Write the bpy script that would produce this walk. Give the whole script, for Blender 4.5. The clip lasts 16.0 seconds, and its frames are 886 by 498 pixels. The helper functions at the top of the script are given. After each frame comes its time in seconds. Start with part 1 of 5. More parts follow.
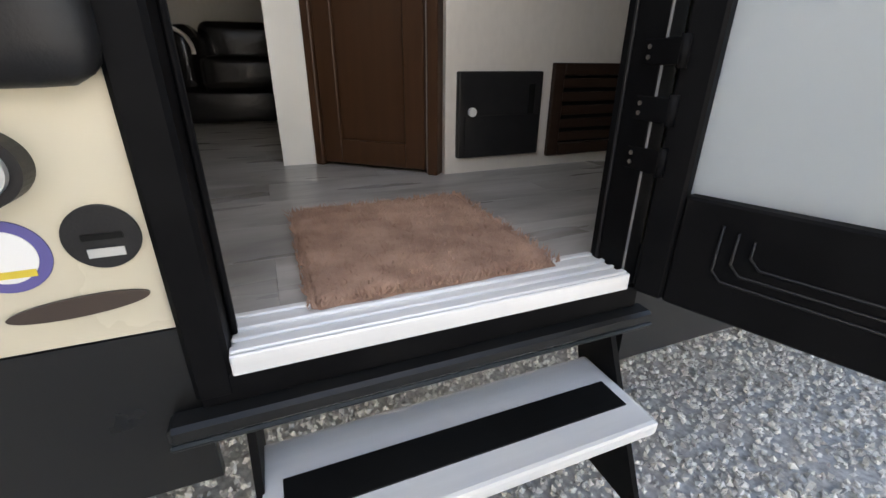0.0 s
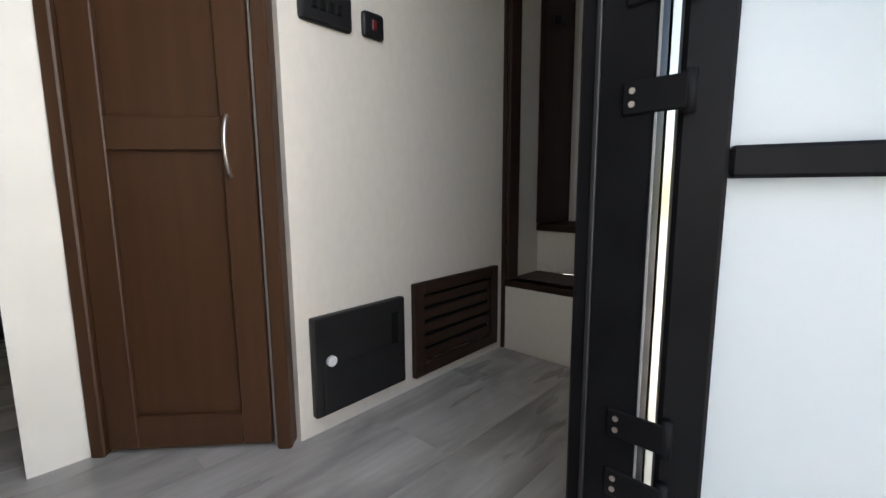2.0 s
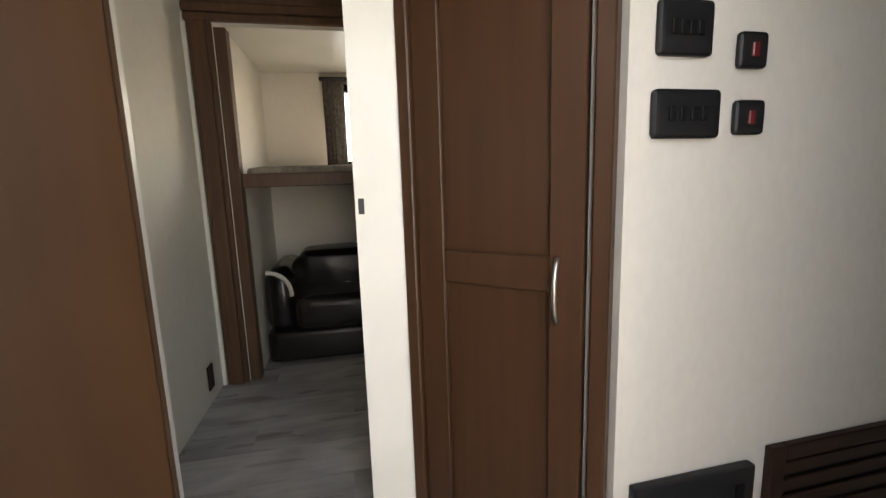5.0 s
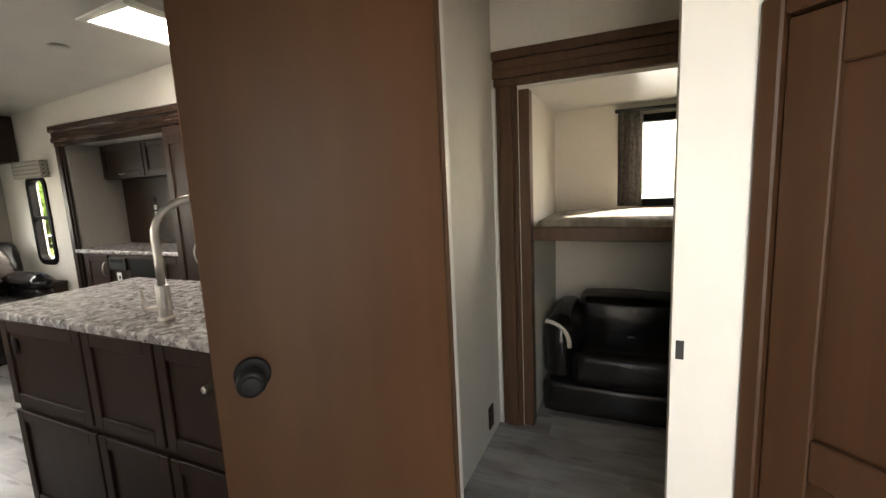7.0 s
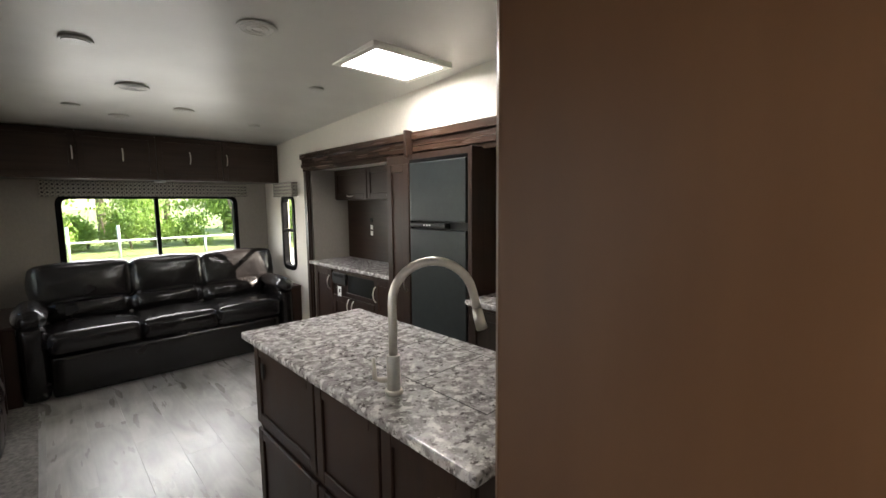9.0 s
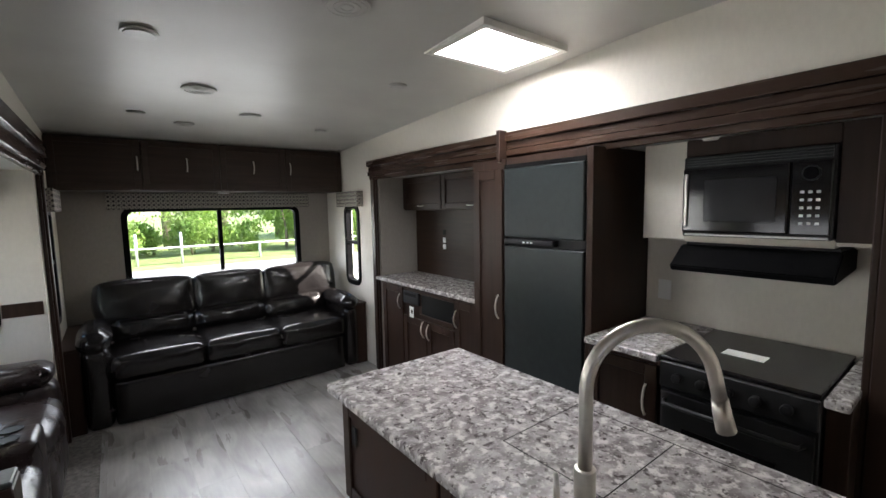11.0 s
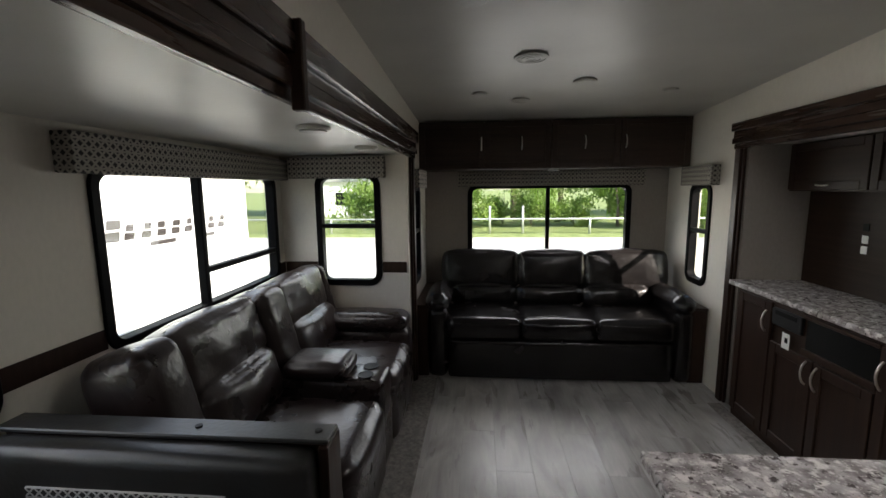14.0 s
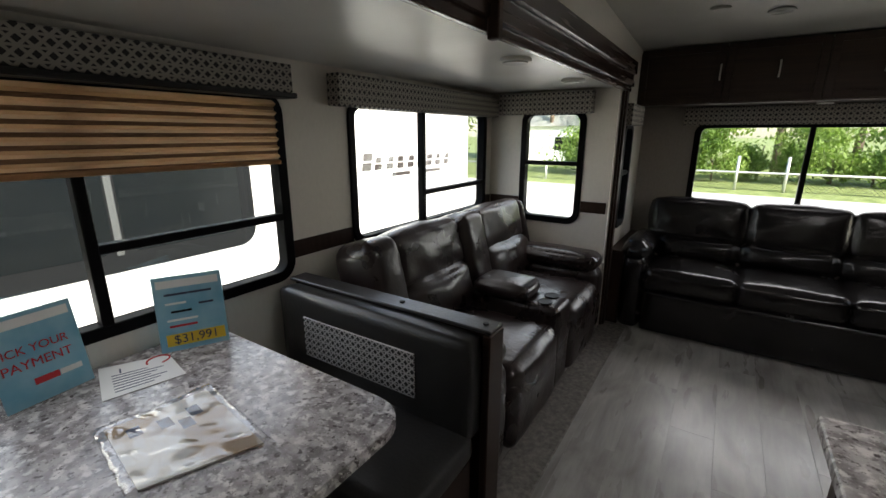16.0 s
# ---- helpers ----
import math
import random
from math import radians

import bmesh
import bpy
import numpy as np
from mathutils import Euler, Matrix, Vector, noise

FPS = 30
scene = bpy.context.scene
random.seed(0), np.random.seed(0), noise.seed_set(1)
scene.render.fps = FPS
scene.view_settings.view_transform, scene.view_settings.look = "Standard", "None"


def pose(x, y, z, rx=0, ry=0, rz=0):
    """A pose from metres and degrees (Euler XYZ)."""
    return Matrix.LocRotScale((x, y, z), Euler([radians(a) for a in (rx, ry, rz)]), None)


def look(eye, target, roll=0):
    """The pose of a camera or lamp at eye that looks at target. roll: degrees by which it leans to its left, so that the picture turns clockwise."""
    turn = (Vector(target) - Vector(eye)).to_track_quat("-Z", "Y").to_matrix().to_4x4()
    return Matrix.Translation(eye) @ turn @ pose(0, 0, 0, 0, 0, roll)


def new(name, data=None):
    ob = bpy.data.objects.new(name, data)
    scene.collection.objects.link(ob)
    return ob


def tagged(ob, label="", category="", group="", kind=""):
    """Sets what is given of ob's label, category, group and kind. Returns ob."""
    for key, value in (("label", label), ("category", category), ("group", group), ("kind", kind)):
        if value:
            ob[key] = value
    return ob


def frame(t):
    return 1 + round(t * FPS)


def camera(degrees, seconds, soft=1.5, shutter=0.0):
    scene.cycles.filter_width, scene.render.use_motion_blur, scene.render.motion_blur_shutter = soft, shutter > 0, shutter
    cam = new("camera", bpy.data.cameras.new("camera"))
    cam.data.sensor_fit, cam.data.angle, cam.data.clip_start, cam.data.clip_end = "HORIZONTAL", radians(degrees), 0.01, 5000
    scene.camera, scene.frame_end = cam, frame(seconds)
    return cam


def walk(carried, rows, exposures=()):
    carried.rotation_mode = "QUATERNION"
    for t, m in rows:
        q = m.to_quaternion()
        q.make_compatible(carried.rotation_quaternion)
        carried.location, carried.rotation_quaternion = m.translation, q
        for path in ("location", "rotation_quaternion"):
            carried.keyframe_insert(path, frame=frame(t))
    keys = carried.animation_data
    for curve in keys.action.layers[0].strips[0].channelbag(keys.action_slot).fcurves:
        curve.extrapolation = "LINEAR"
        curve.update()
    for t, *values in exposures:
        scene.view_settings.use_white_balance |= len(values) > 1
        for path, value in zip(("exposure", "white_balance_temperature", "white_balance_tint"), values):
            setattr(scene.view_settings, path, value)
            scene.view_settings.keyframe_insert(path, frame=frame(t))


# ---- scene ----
cam = camera(92.1, 16.0)
PATH = [
    (0, (-0.626, -5.323, 0.364), (1.077, -6.006, -0.432), 0.4),
    (0.5, (-0.521, -5.337, 0.412), (1.124, -6.241, -0.277), 0.2),
    (1, (-0.406, -5.389, 0.466), (1.188, -6.503, -0.002), -0.4),
    (1.5, (-0.304, -5.395, 0.571), (1.173, -6.7, 0.231), 0.0),
    (2, (-0.257, -5.372, 0.682), (1.108, -6.808, 0.406), -0.4),
    (2.5, (-0.236, -5.39, 0.761), (1.038, -6.909, 0.496), -1.1),
    (3, (-0.205, -5.418, 0.791), (1.088, -6.917, 0.504), -1.3),
    (3.5, (-0.196, -5.426, 0.809), (1.283, -6.741, 0.52), -1.4),
    (4, (-0.131, -5.426, 0.834), (1.559, -6.45, 0.527), -1.2),
    (4.5, (-0.063, -5.394, 0.898), (1.768, -6.14, 0.603), -1.3),
    (4.7, (-0.034, -5.376, 0.954), (1.849, -5.976, 0.65), -1.5),
    (6.8, (0.14, -5.303, 1.309), (2.01, -4.661, 1.012), -2.7),
    (7, (0.158, -5.281, 1.33), (1.966, -4.479, 1.04), -2.7),
    (7.5, (0.256, -5.23, 1.375), (1.883, -4.099, 1.1), -2.6),
    (8, (0.312, -5.124, 1.447), (1.738, -3.743, 1.206), -1.9),
    (8.5, (0.317, -4.988, 1.485), (1.69, -3.552, 1.254), -0.8),
    (10.8, (0.351, -4.363, 1.549), (1.627, -2.833, 1.383), -1.1),
    (11, (0.368, -4.297, 1.559), (1.582, -2.72, 1.364), -1.1),
    (11.5, (0.408, -4.093, 1.584), (1.362, -2.348, 1.37), -1.1),
    (12, (0.435, -3.953, 1.589), (1.142, -2.097, 1.352), -1.0),
    (12.5, (0.476, -3.889, 1.582), (0.982, -1.972, 1.321), -1.1),
    (13, (0.526, -3.862, 1.576), (0.854, -1.906, 1.313), -1.0),
    (13.5, (0.543, -3.864, 1.571), (0.636, -1.884, 1.304), -0.8),
    (14, (0.541, -3.86, 1.577), (0.372, -1.887, 1.296), -0.6),
    (14.5, (0.573, -3.854, 1.565), (0.133, -1.926, 1.265), -0.5),
    (15, (0.631, -3.877, 1.549), (-0.049, -2.035, 1.17), -0.2),
    (15.5, (0.672, -3.908, 1.53), (-0.193, -2.165, 1.069), 0.0),
    (16, (0.7, -3.96, 1.513), (-0.358, -2.343, 0.994), 0.1),
]
EXPOSURES = [(0.0, 1.88, 7300, 15), (0.5, 2.1, 7300, 15), (1.0, 2.3, 7300, 15), (1.5, 2.5, 7000, 13), (2.0, 2.65, 7000, 13), (2.5, 2.65, 7000, 12), (3.5, 2.48, 7100, 14), (4.7, 2.7, 7450, 14), (7.0, 2.85, 7700, 14), (8.0, 3.0, 8000, 15), (8.5, 2.9, 7600, 13), (11.0, 2.65, 6600, 14), (13.0, 2.3, 6700, 15), (14.5, 1.5, 7000, 14), (16.0, 1.65, 7000, 14)]
walk(cam, [(t, look(eye, target, roll)) for t, eye, target, roll in PATH], EXPOSURES)

# ---- world, sun, daylight ----
world = bpy.data.worlds.new("sky")
scene.world = world
world.use_nodes = True
wn = world.node_tree.nodes
sky = wn.new("ShaderNodeTexSky")
sky.sky_type = "NISHITA"
sky.sun_disc = False
sky.sun_elevation = radians(31.5)
sky.sun_rotation = radians(121)
wn["Background"].inputs[1].default_value = 0.15
world.node_tree.links.new(sky.outputs[0], wn["Background"].inputs[0])


def area_lamp(name, m, w, h, power, color=(0.93, 0.97, 1.0), spread=140):
    data = bpy.data.lights.new(name, "AREA")
    data.shape, data.size, data.size_y, data.energy, data.color = "RECTANGLE", w, h, power, color
    data.spread = radians(spread)
    ob = new(name, data)
    ob.matrix_world = m
    return ob


SUN_DIR = Vector((0.70, -0.42, 0.50))
sun = bpy.data.lights.new("sun", "SUN")
sun.energy, sun.angle, sun.color = 5.0, radians(0.6), (1.0, 0.95, 0.87)
sun_ob = new("sun", sun)
sun_ob.matrix_world = look(SUN_DIR * 30, (0, 0, 0))
# daylight standing in the window openings
area_lamp("daylight_rear", look((1.21, 0.40, 1.24), (1.21, -1.4, 0.1)), 1.45, 0.62, 3.6)
area_lamp("daylight_slide", look((-0.96, -1.5, 1.3), (0.6, -1.5, 0.1)), 1.45, 0.68, 1.2)
area_lamp("daylight_dinette", look((-0.955, -3.45, 1.12), (0.6, -3.45, 0.2)), 1.4, 0.5, 0.85)
area_lamp("daylight_slide_end", look((-0.47, -0.66, 1.27), (-0.47, -2.2, 0.2)), 0.4, 0.75, 0.55)
area_lamp("daylight_entry", look((-0.12, -5.56, 1.1), (1.1, -5.56, 0.1)), 0.6, 1.5, 1.15, (0.93, 0.97, 1.0), 180)
area_lamp("daylight_bunk", look((3.15, -5.5, 1.45), (1.6, -5.3, 0.2)), 0.4, 0.45, 0.3)


# ---- materials ----
def material(name, color, rough=0.5, metal=0.0, color2=None, scale=8.0, bump=0.0, bump_scale=60.0, stretch=(1, 1, 1), detail=6.0,
             rough_var=0.1, spread=(0.35, 0.65), coat=0.0, island=0.0, spec=0.5):
    m = bpy.data.materials.new(name)
    m.use_nodes = True
    n, l = m.node_tree.nodes, m.node_tree.links
    b = n["Principled BSDF"]
    b.inputs["Roughness"].default_value, b.inputs["Metallic"].default_value = rough, metal
    b.inputs["Coat Weight"].default_value = coat
    b.inputs["Specular IOR Level"].default_value = spec
    b.inputs["Base Color"].default_value = (*color, 1)
    co = n.new("ShaderNodeTexCoord")
    mp = n.new("ShaderNodeMapping")
    mp.inputs["Scale"].default_value = stretch
    l.new(co.outputs["Object"], mp.inputs[0])
    t = n.new("ShaderNodeTexNoise")
    t.inputs["Scale"].default_value, t.inputs["Detail"].default_value = scale, detail
    l.new(mp.outputs[0], t.inputs["Vector"])
    if island:
        info = n.new("ShaderNodeObjectInfo")
        far = n.new("ShaderNodeVectorMath")
        far.operation, far.inputs[1].default_value = "MULTIPLY", (37.0, 53.0, 11.0)
        l.new(info.outputs["Random"], far.inputs[0])
        l.new(far.outputs[0], mp.inputs["Location"])
    if color2 is not None:
        r = n.new("ShaderNodeValToRGB")
        r.color_ramp.elements[0].position, r.color_ramp.elements[1].position = spread
        r.color_ramp.elements[0].color, r.color_ramp.elements[1].color = (*color, 1), (*color2, 1)
        l.new(t.outputs["Fac"], r.inputs[0])
        last = r.outputs[0]
        if island:
            oi = n.new("ShaderNodeObjectInfo")
            hs = n.new("ShaderNodeHueSaturation")
            mr = n.new("ShaderNodeMapRange")
            mr.inputs[3].default_value, mr.inputs[4].default_value = 1 - island, 1 + island
            l.new(oi.outputs["Random"], mr.inputs[0])
            l.new(mr.outputs[0], hs.inputs["Value"])
            l.new(last, hs.inputs["Color"])
            last = hs.outputs[0]
        l.new(last, b.inputs["Base Color"])
    if rough_var:
        mr = n.new("ShaderNodeMapRange")
        mr.inputs[3].default_value, mr.inputs[4].default_value = max(0.02, rough - rough_var), min(1, rough + rough_var)
        l.new(t.outputs["Fac"], mr.inputs[0])
        l.new(mr.outputs[0], b.inputs["Roughness"])
    if bump:
        t2 = n.new("ShaderNodeTexNoise")
        t2.inputs["Scale"].default_value, t2.inputs["Detail"].default_value = bump_scale, 4
        l.new(mp.outputs[0], t2.inputs["Vector"])
        bp = n.new("ShaderNodeBump")
        bp.inputs["Strength"].default_value, bp.inputs["Distance"].default_value = bump, 0.004
        l.new(t2.outputs["Fac"], bp.inputs["Height"])
        l.new(bp.outputs[0], b.inputs["Normal"])
    return m


def lattice_material(name, dark, light, size, wide=0.22):
    """Woven geometric print: crossing diagonal bands on a plain ground."""
    m = material(name, dark, 0.9)
    n, l = m.node_tree.nodes, m.node_tree.links
    b = n["Principled BSDF"]
    co = n["Texture Coordinate"]
    sep = n.new("ShaderNodeSeparateXYZ")
    l.new(co.outputs["Object"], sep.inputs[0])

    def calc(op, a, c):
        q = n.new("ShaderNodeMath")
        q.operation = op
        for i, v in enumerate((a, c)):
            if isinstance(v, (int, float)):
                q.inputs[i].default_value = v
            else:
                l.new(v, q.inputs[i])
        return q.outputs[0]
    along = calc("ADD", sep.outputs[0], sep.outputs[1])
    bands = []
    for s in (1, -1):
        v = calc("ADD", calc("MULTIPLY", along, 1.0 / size), calc("MULTIPLY", sep.outputs[2], s / size))
        v = calc("ABSOLUTE", calc("SUBTRACT", calc("FRACT", v, 0), 0.5), 0)
        bands.append(calc("LESS_THAN", v, wide * 0.5))
    v = calc("ABSOLUTE", calc("SUBTRACT", calc("FRACT", calc("MULTIPLY", sep.outputs[2], 1.0 / size), 0), 0.5), 0)
    bands.append(calc("LESS_THAN", v, wide * 0.3))
    mask = calc("MAXIMUM", calc("MAXIMUM", bands[0], bands[1]), bands[2])
    mx = n.new("ShaderNodeMix")
    mx.data_type = "RGBA"
    l.new(mask, mx.inputs[0])
    mx.inputs[6].default_value, mx.inputs[7].default_value = (*dark, 1), (*light, 1)
    l.new(mx.outputs[2], b.inputs["Base Color"])
    return m


def wood_material(name, a, b, rough=0.38, along="z", spec=0.3):
    s = {"z": (30, 30, 1.6), "x": (1.6, 30, 30), "y": (30, 1.6, 30)}[along]
    return material(name, a, rough, 0, b, 1.2, 0.05, 6, s, 8, 0.08, (0.3, 0.7), 0.0, 0.0, spec)


def glass_material(name, tint=(0.9, 0.93, 0.92)):
    m = bpy.data.materials.new(name)
    m.use_nodes = True
    n, l = m.node_tree.nodes, m.node_tree.links
    n.remove(n["Principled BSDF"])
    tr, gl, lw, mx = n.new("ShaderNodeBsdfTransparent"), n.new("ShaderNodeBsdfGlossy"), n.new("ShaderNodeLayerWeight"), n.new("ShaderNodeMixShader")
    pw, mr = n.new("ShaderNodeMath"), n.new("ShaderNodeMapRange")
    pw.operation, pw.inputs[1].default_value = "POWER", 4.0
    mr.inputs[3].default_value, mr.inputs[4].default_value = 0.04, 0.9
    lw.inputs[0].default_value = 0.5
    l.new(lw.outputs["Facing"], pw.inputs[0])
    l.new(pw.outputs[0], mr.inputs[0])
    tr.inputs[0].default_value = (*tint, 1)
    gl.inputs["Roughness"].default_value = 0.02
    l.new(mr.outputs[0], mx.inputs[0])
    l.new(tr.outputs[0], mx.inputs[1])
    l.new(gl.outputs[0], mx.inputs[2])
    l.new(mx.outputs[0], n["Material Output"].inputs[0])
    return m


def glow_material(name, color, strength):
    m = material(name, color, 0.5)
    b = m.node_tree.nodes["Principled BSDF"]
    b.inputs["Emission Color"].default_value, b.inputs["Emission Strength"].default_value = (*color, 1), strength
    return m


M_WALL = material("linen wallboard", (0.66, 0.62, 0.55), 0.75, 0, (0.635, 0.597, 0.53), 60, 0.10, 300, (1, 1, 0.5), 3, 0.05)
# darker copy of the linen wallboard, with shade put into its colour
M_WALL_DIM = material("dimmed linen wallboard", (0.30, 0.27, 0.24), 0.8, 0, (0.28, 0.25, 0.225), 60, 0.10, 300, (1, 1, 0.5), 3, 0.05)
M_CEIL = material("white ceiling panel", (0.53, 0.515, 0.475), 0.42, 0, (0.50, 0.485, 0.45), 3, 0.06, 90)
M_SLIDE_CEIL = material("satin slide ceiling", (0.58, 0.565, 0.52), 0.36, 0, (0.55, 0.535, 0.49), 3, 0.05, 60)
M_WHITE = material("white trim", (0.78, 0.76, 0.70), 0.45, 0, (0.74, 0.72, 0.66), 6)
M_WOOD = wood_material("espresso cabinet wood", (0.022, 0.0115, 0.0078), (0.036, 0.019, 0.013), 0.42, "z", 0.22)
M_WOODX = wood_material("espresso cabinet wood across", (0.023, 0.0125, 0.0085), (0.036, 0.020, 0.0135), 0.42, "y", 0.15)
M_WOODR = wood_material("espresso rear wood", (0.026, 0.0145, 0.010), (0.044, 0.025, 0.017), 0.5, "x")
M_TRIMD = wood_material("espresso moulding", (0.037, 0.0195, 0.0132), (0.046, 0.0245, 0.0165), 0.26, "y", 0.5)
M_DOOR = material("walnut door laminate", (0.088, 0.038, 0.0155), 0.46, 0, (0.128, 0.058, 0.0245), 1.0, 0.03, 8, (9, 9, 1.6), 8, 0.08, (0.25, 0.75), 0, 0, 0.3)
# darker version of the walnut door; the hallway's shade is in the colour
M_BATHDOOR = wood_material("shaded walnut door wood", (0.050, 0.0225, 0.0105), (0.064, 0.029, 0.0135), 0.40)
M_TRIM = wood_material("walnut trim", (0.068, 0.034, 0.018), (0.098, 0.052, 0.029), 0.42)
M_LEATHER = material("dark brown leather", (0.018, 0.0118, 0.0113), 0.29, 0, (0.028, 0.0185, 0.0175), 5, 0.55, 34, (1, 1, 1), 6, 0.1, spec=0.5)
M_LEATHERB = material("black leather", (0.0075, 0.0066, 0.0068), 0.24, 0, (0.013, 0.0112, 0.011), 5, 0.5, 34, (1, 1, 1), 6, 0.1, spec=0.45)
M_VINYL = material("black upholstery vinyl", (0.018, 0.0175, 0.0175), 0.36, 0, (0.026, 0.0255, 0.0255), 6, 0.25, 70)
M_STITCH = material("leather piping thread", (0.055, 0.045, 0.04), 0.6)
M_BLACK = material("black aluminium", (0.0045, 0.0045, 0.005), 0.45, 0.0, (0.007, 0.007, 0.0075), 12, 0.03, 150, spec=0.045)
M_BLACKP = material("black plastic", (0.009, 0.009, 0.010), 0.45, 0, (0.013, 0.013, 0.014), 20, 0.08, 300, spec=0.35)
M_FRIDGE = material("black fridge door", (0.013, 0.0165, 0.017), 0.36, 0, (0.017, 0.021, 0.0215), 30, 0.1, 420, spec=0.32)
M_GLOSS = material("glossy black glass", (0.008, 0.008, 0.009), 0.10, 0, (0.010, 0.010, 0.011), 4, 0, 60, rough_var=0.03)
M_CHROME = material("brushed nickel", (0.62, 0.59, 0.54), 0.36, 1.0, (0.55, 0.52, 0.48), 30, 0.02, 200)
M_ALU = material("bright aluminium", (0.90, 0.90, 0.89), 0.40, 0.2, (0.74, 0.74, 0.73), 14, 0.06, 90, (1, 0.1, 1))
def let_light_through(m, color, share):
    n, l = m.node_tree.nodes, m.node_tree.links
    t, x = n.new("ShaderNodeBsdfTranslucent"), n.new("ShaderNodeMixShader")
    t.inputs[0].default_value = (*color, 1)
    x.inputs[0].default_value = share
    l.new(n["Principled BSDF"].outputs[0], x.inputs[1])
    l.new(t.outputs[0], x.inputs[2])
    l.new(x.outputs[0], n["Material Output"].inputs[0])


def granite_material():
    m = material("grey granite laminate", (0.22, 0.20, 0.20), 0.24, 0, (0.47, 0.44, 0.44), 24, 0, 60, (1, 1, 1), 10, 0.05, (0.38, 0.62))
    n, l = m.node_tree.nodes, m.node_tree.links
    b, mp = n["Principled BSDF"], n["Mapping"]
    last = b.inputs["Base Color"].links[0].from_socket
    for scale, lo, hi, color in ((32, 0.52, 0.62, (0.68, 0.645, 0.635)), (52, 0.57, 0.66, (0.10, 0.085, 0.085)), (120, 0.60, 0.68, (0.60, 0.57, 0.54)), (150, 0.62, 0.72, (0.09, 0.08, 0.078))):
        t = n.new("ShaderNodeTexNoise")
        t.inputs["Scale"].default_value, t.inputs["Detail"].default_value = scale, 5
        off = n.new("ShaderNodeMapping")
        off.inputs["Location"].default_value = (scale * 0.37, scale * 0.11, 0.5)
        l.new(mp.outputs[0], off.inputs[0])
        l.new(off.outputs[0], t.inputs["Vector"])
        r = n.new("ShaderNodeMapRange")
        r.inputs[1].default_value, r.inputs[2].default_value = lo, hi
        l.new(t.outputs["Fac"], r.inputs[0])
        mx = n.new("ShaderNodeMix")
        mx.data_type = "RGBA"
        l.new(r.outputs[0], mx.inputs[0])
        l.new(last, mx.inputs[6])
        mx.inputs[7].default_value = (*color, 1)
        last = mx.outputs[2]
    l.new(last, b.inputs["Base Color"])
    return m


M_GRANITE = granite_material()


def plank_material():
    """Weathered grey vinyl plank: soft cathedral mottling, fine streaks along the plank, a shade of its own for each plank."""
    m = material("grey vinyl plank", (0.36, 0.345, 0.325), 0.30, 0, None, 2.0, 0.05, 30, (6, 1, 1), 5, 0.12, island=0.1)
    n, l = m.node_tree.nodes, m.node_tree.links
    b, mp = n["Principled BSDF"], n["Mapping"]

    def streaks(scale, detail, stretch, warp):
        q = n.new("ShaderNodeMapping")
        q.inputs["Scale"].default_value = stretch
        l.new(mp.outputs[0], q.inputs[0])
        t = n.new("ShaderNodeTexNoise")
        t.inputs["Scale"].default_value, t.inputs["Detail"].default_value, t.inputs["Distortion"].default_value = scale, detail, warp
        l.new(q.outputs[0], t.inputs["Vector"])
        return t.outputs["Fac"]
    r = n.new("ShaderNodeValToRGB")
    e = r.color_ramp.elements
    e[0].position, e[0].color = 0.30, (0.215, 0.20, 0.185, 1)
    e[1].position, e[1].color = 0.72, (0.47, 0.455, 0.435, 1)
    mid = e.new(0.50)
    mid.color = (0.345, 0.33, 0.31, 1)
    l.new(streaks(2.2, 6, (0.42, 1.0, 1), 0.8), r.inputs[0])
    fine = n.new("ShaderNodeMapRange")
    fine.inputs[1].default_value, fine.inputs[2].default_value = 0.3, 0.7
    fine.inputs[3].default_value, fine.inputs[4].default_value = 0.91, 1.08
    l.new(streaks(6.0, 7, (1.6, 0.7, 1), 0.2), fine.inputs[0])
    oi, sh, mu, hs = n.new("ShaderNodeObjectInfo"), n.new("ShaderNodeMapRange"), n.new("ShaderNodeMath"), n.new("ShaderNodeHueSaturation")
    sh.inputs[3].default_value, sh.inputs[4].default_value = 0.90, 1.10
    mu.operation = "MULTIPLY"
    l.new(oi.outputs["Random"], sh.inputs[0])
    l.new(fine.outputs[0], mu.inputs[0])
    l.new(sh.outputs[0], mu.inputs[1])
    l.new(mu.outputs[0], hs.inputs["Value"])
    l.new(r.outputs[0], hs.inputs["Color"])
    l.new(hs.outputs[0], b.inputs["Base Color"])
    return m


M_FLOOR = plank_material()
M_SUBFLOOR = material("pale joint backing", (0.30, 0.29, 0.275), 0.8)
M_STRIP = material("mottled carpet strip", (0.12, 0.11, 0.10), 0.9, 0, (0.24, 0.22, 0.20), 45, 0.4, 160)
M_RUG = material("tan shag rug", (0.33, 0.20, 0.145), 0.95, 0, (0.48, 0.31, 0.225), 14, 0.6, 200)
M_CREAM = material("cream fibreglass", (0.62, 0.565, 0.43), 0.25, 0, (0.59, 0.54, 0.41), 3, 0.02, 20)
M_CHAR = material("charcoal fibreglass", (0.007, 0.007, 0.007), 0.45, 0, (0.011, 0.011, 0.011), 4, 0.02, 30, spec=0.1)
M_SASHGREY = material("worn grey aluminium", (0.16, 0.16, 0.16), 0.4)
M_SKIRT = material("charcoal gelcoat", (0.010, 0.010, 0.010), 0.32, 0, (0.014, 0.014, 0.0135), 4, 0.02, 30, spec=0.35)
M_FROST = material("frosted glass", (0.52, 0.55, 0.565), 0.5, 0, (0.50, 0.53, 0.545), 4, 0.1, 300)
M_GLASS = glass_material("window glass")
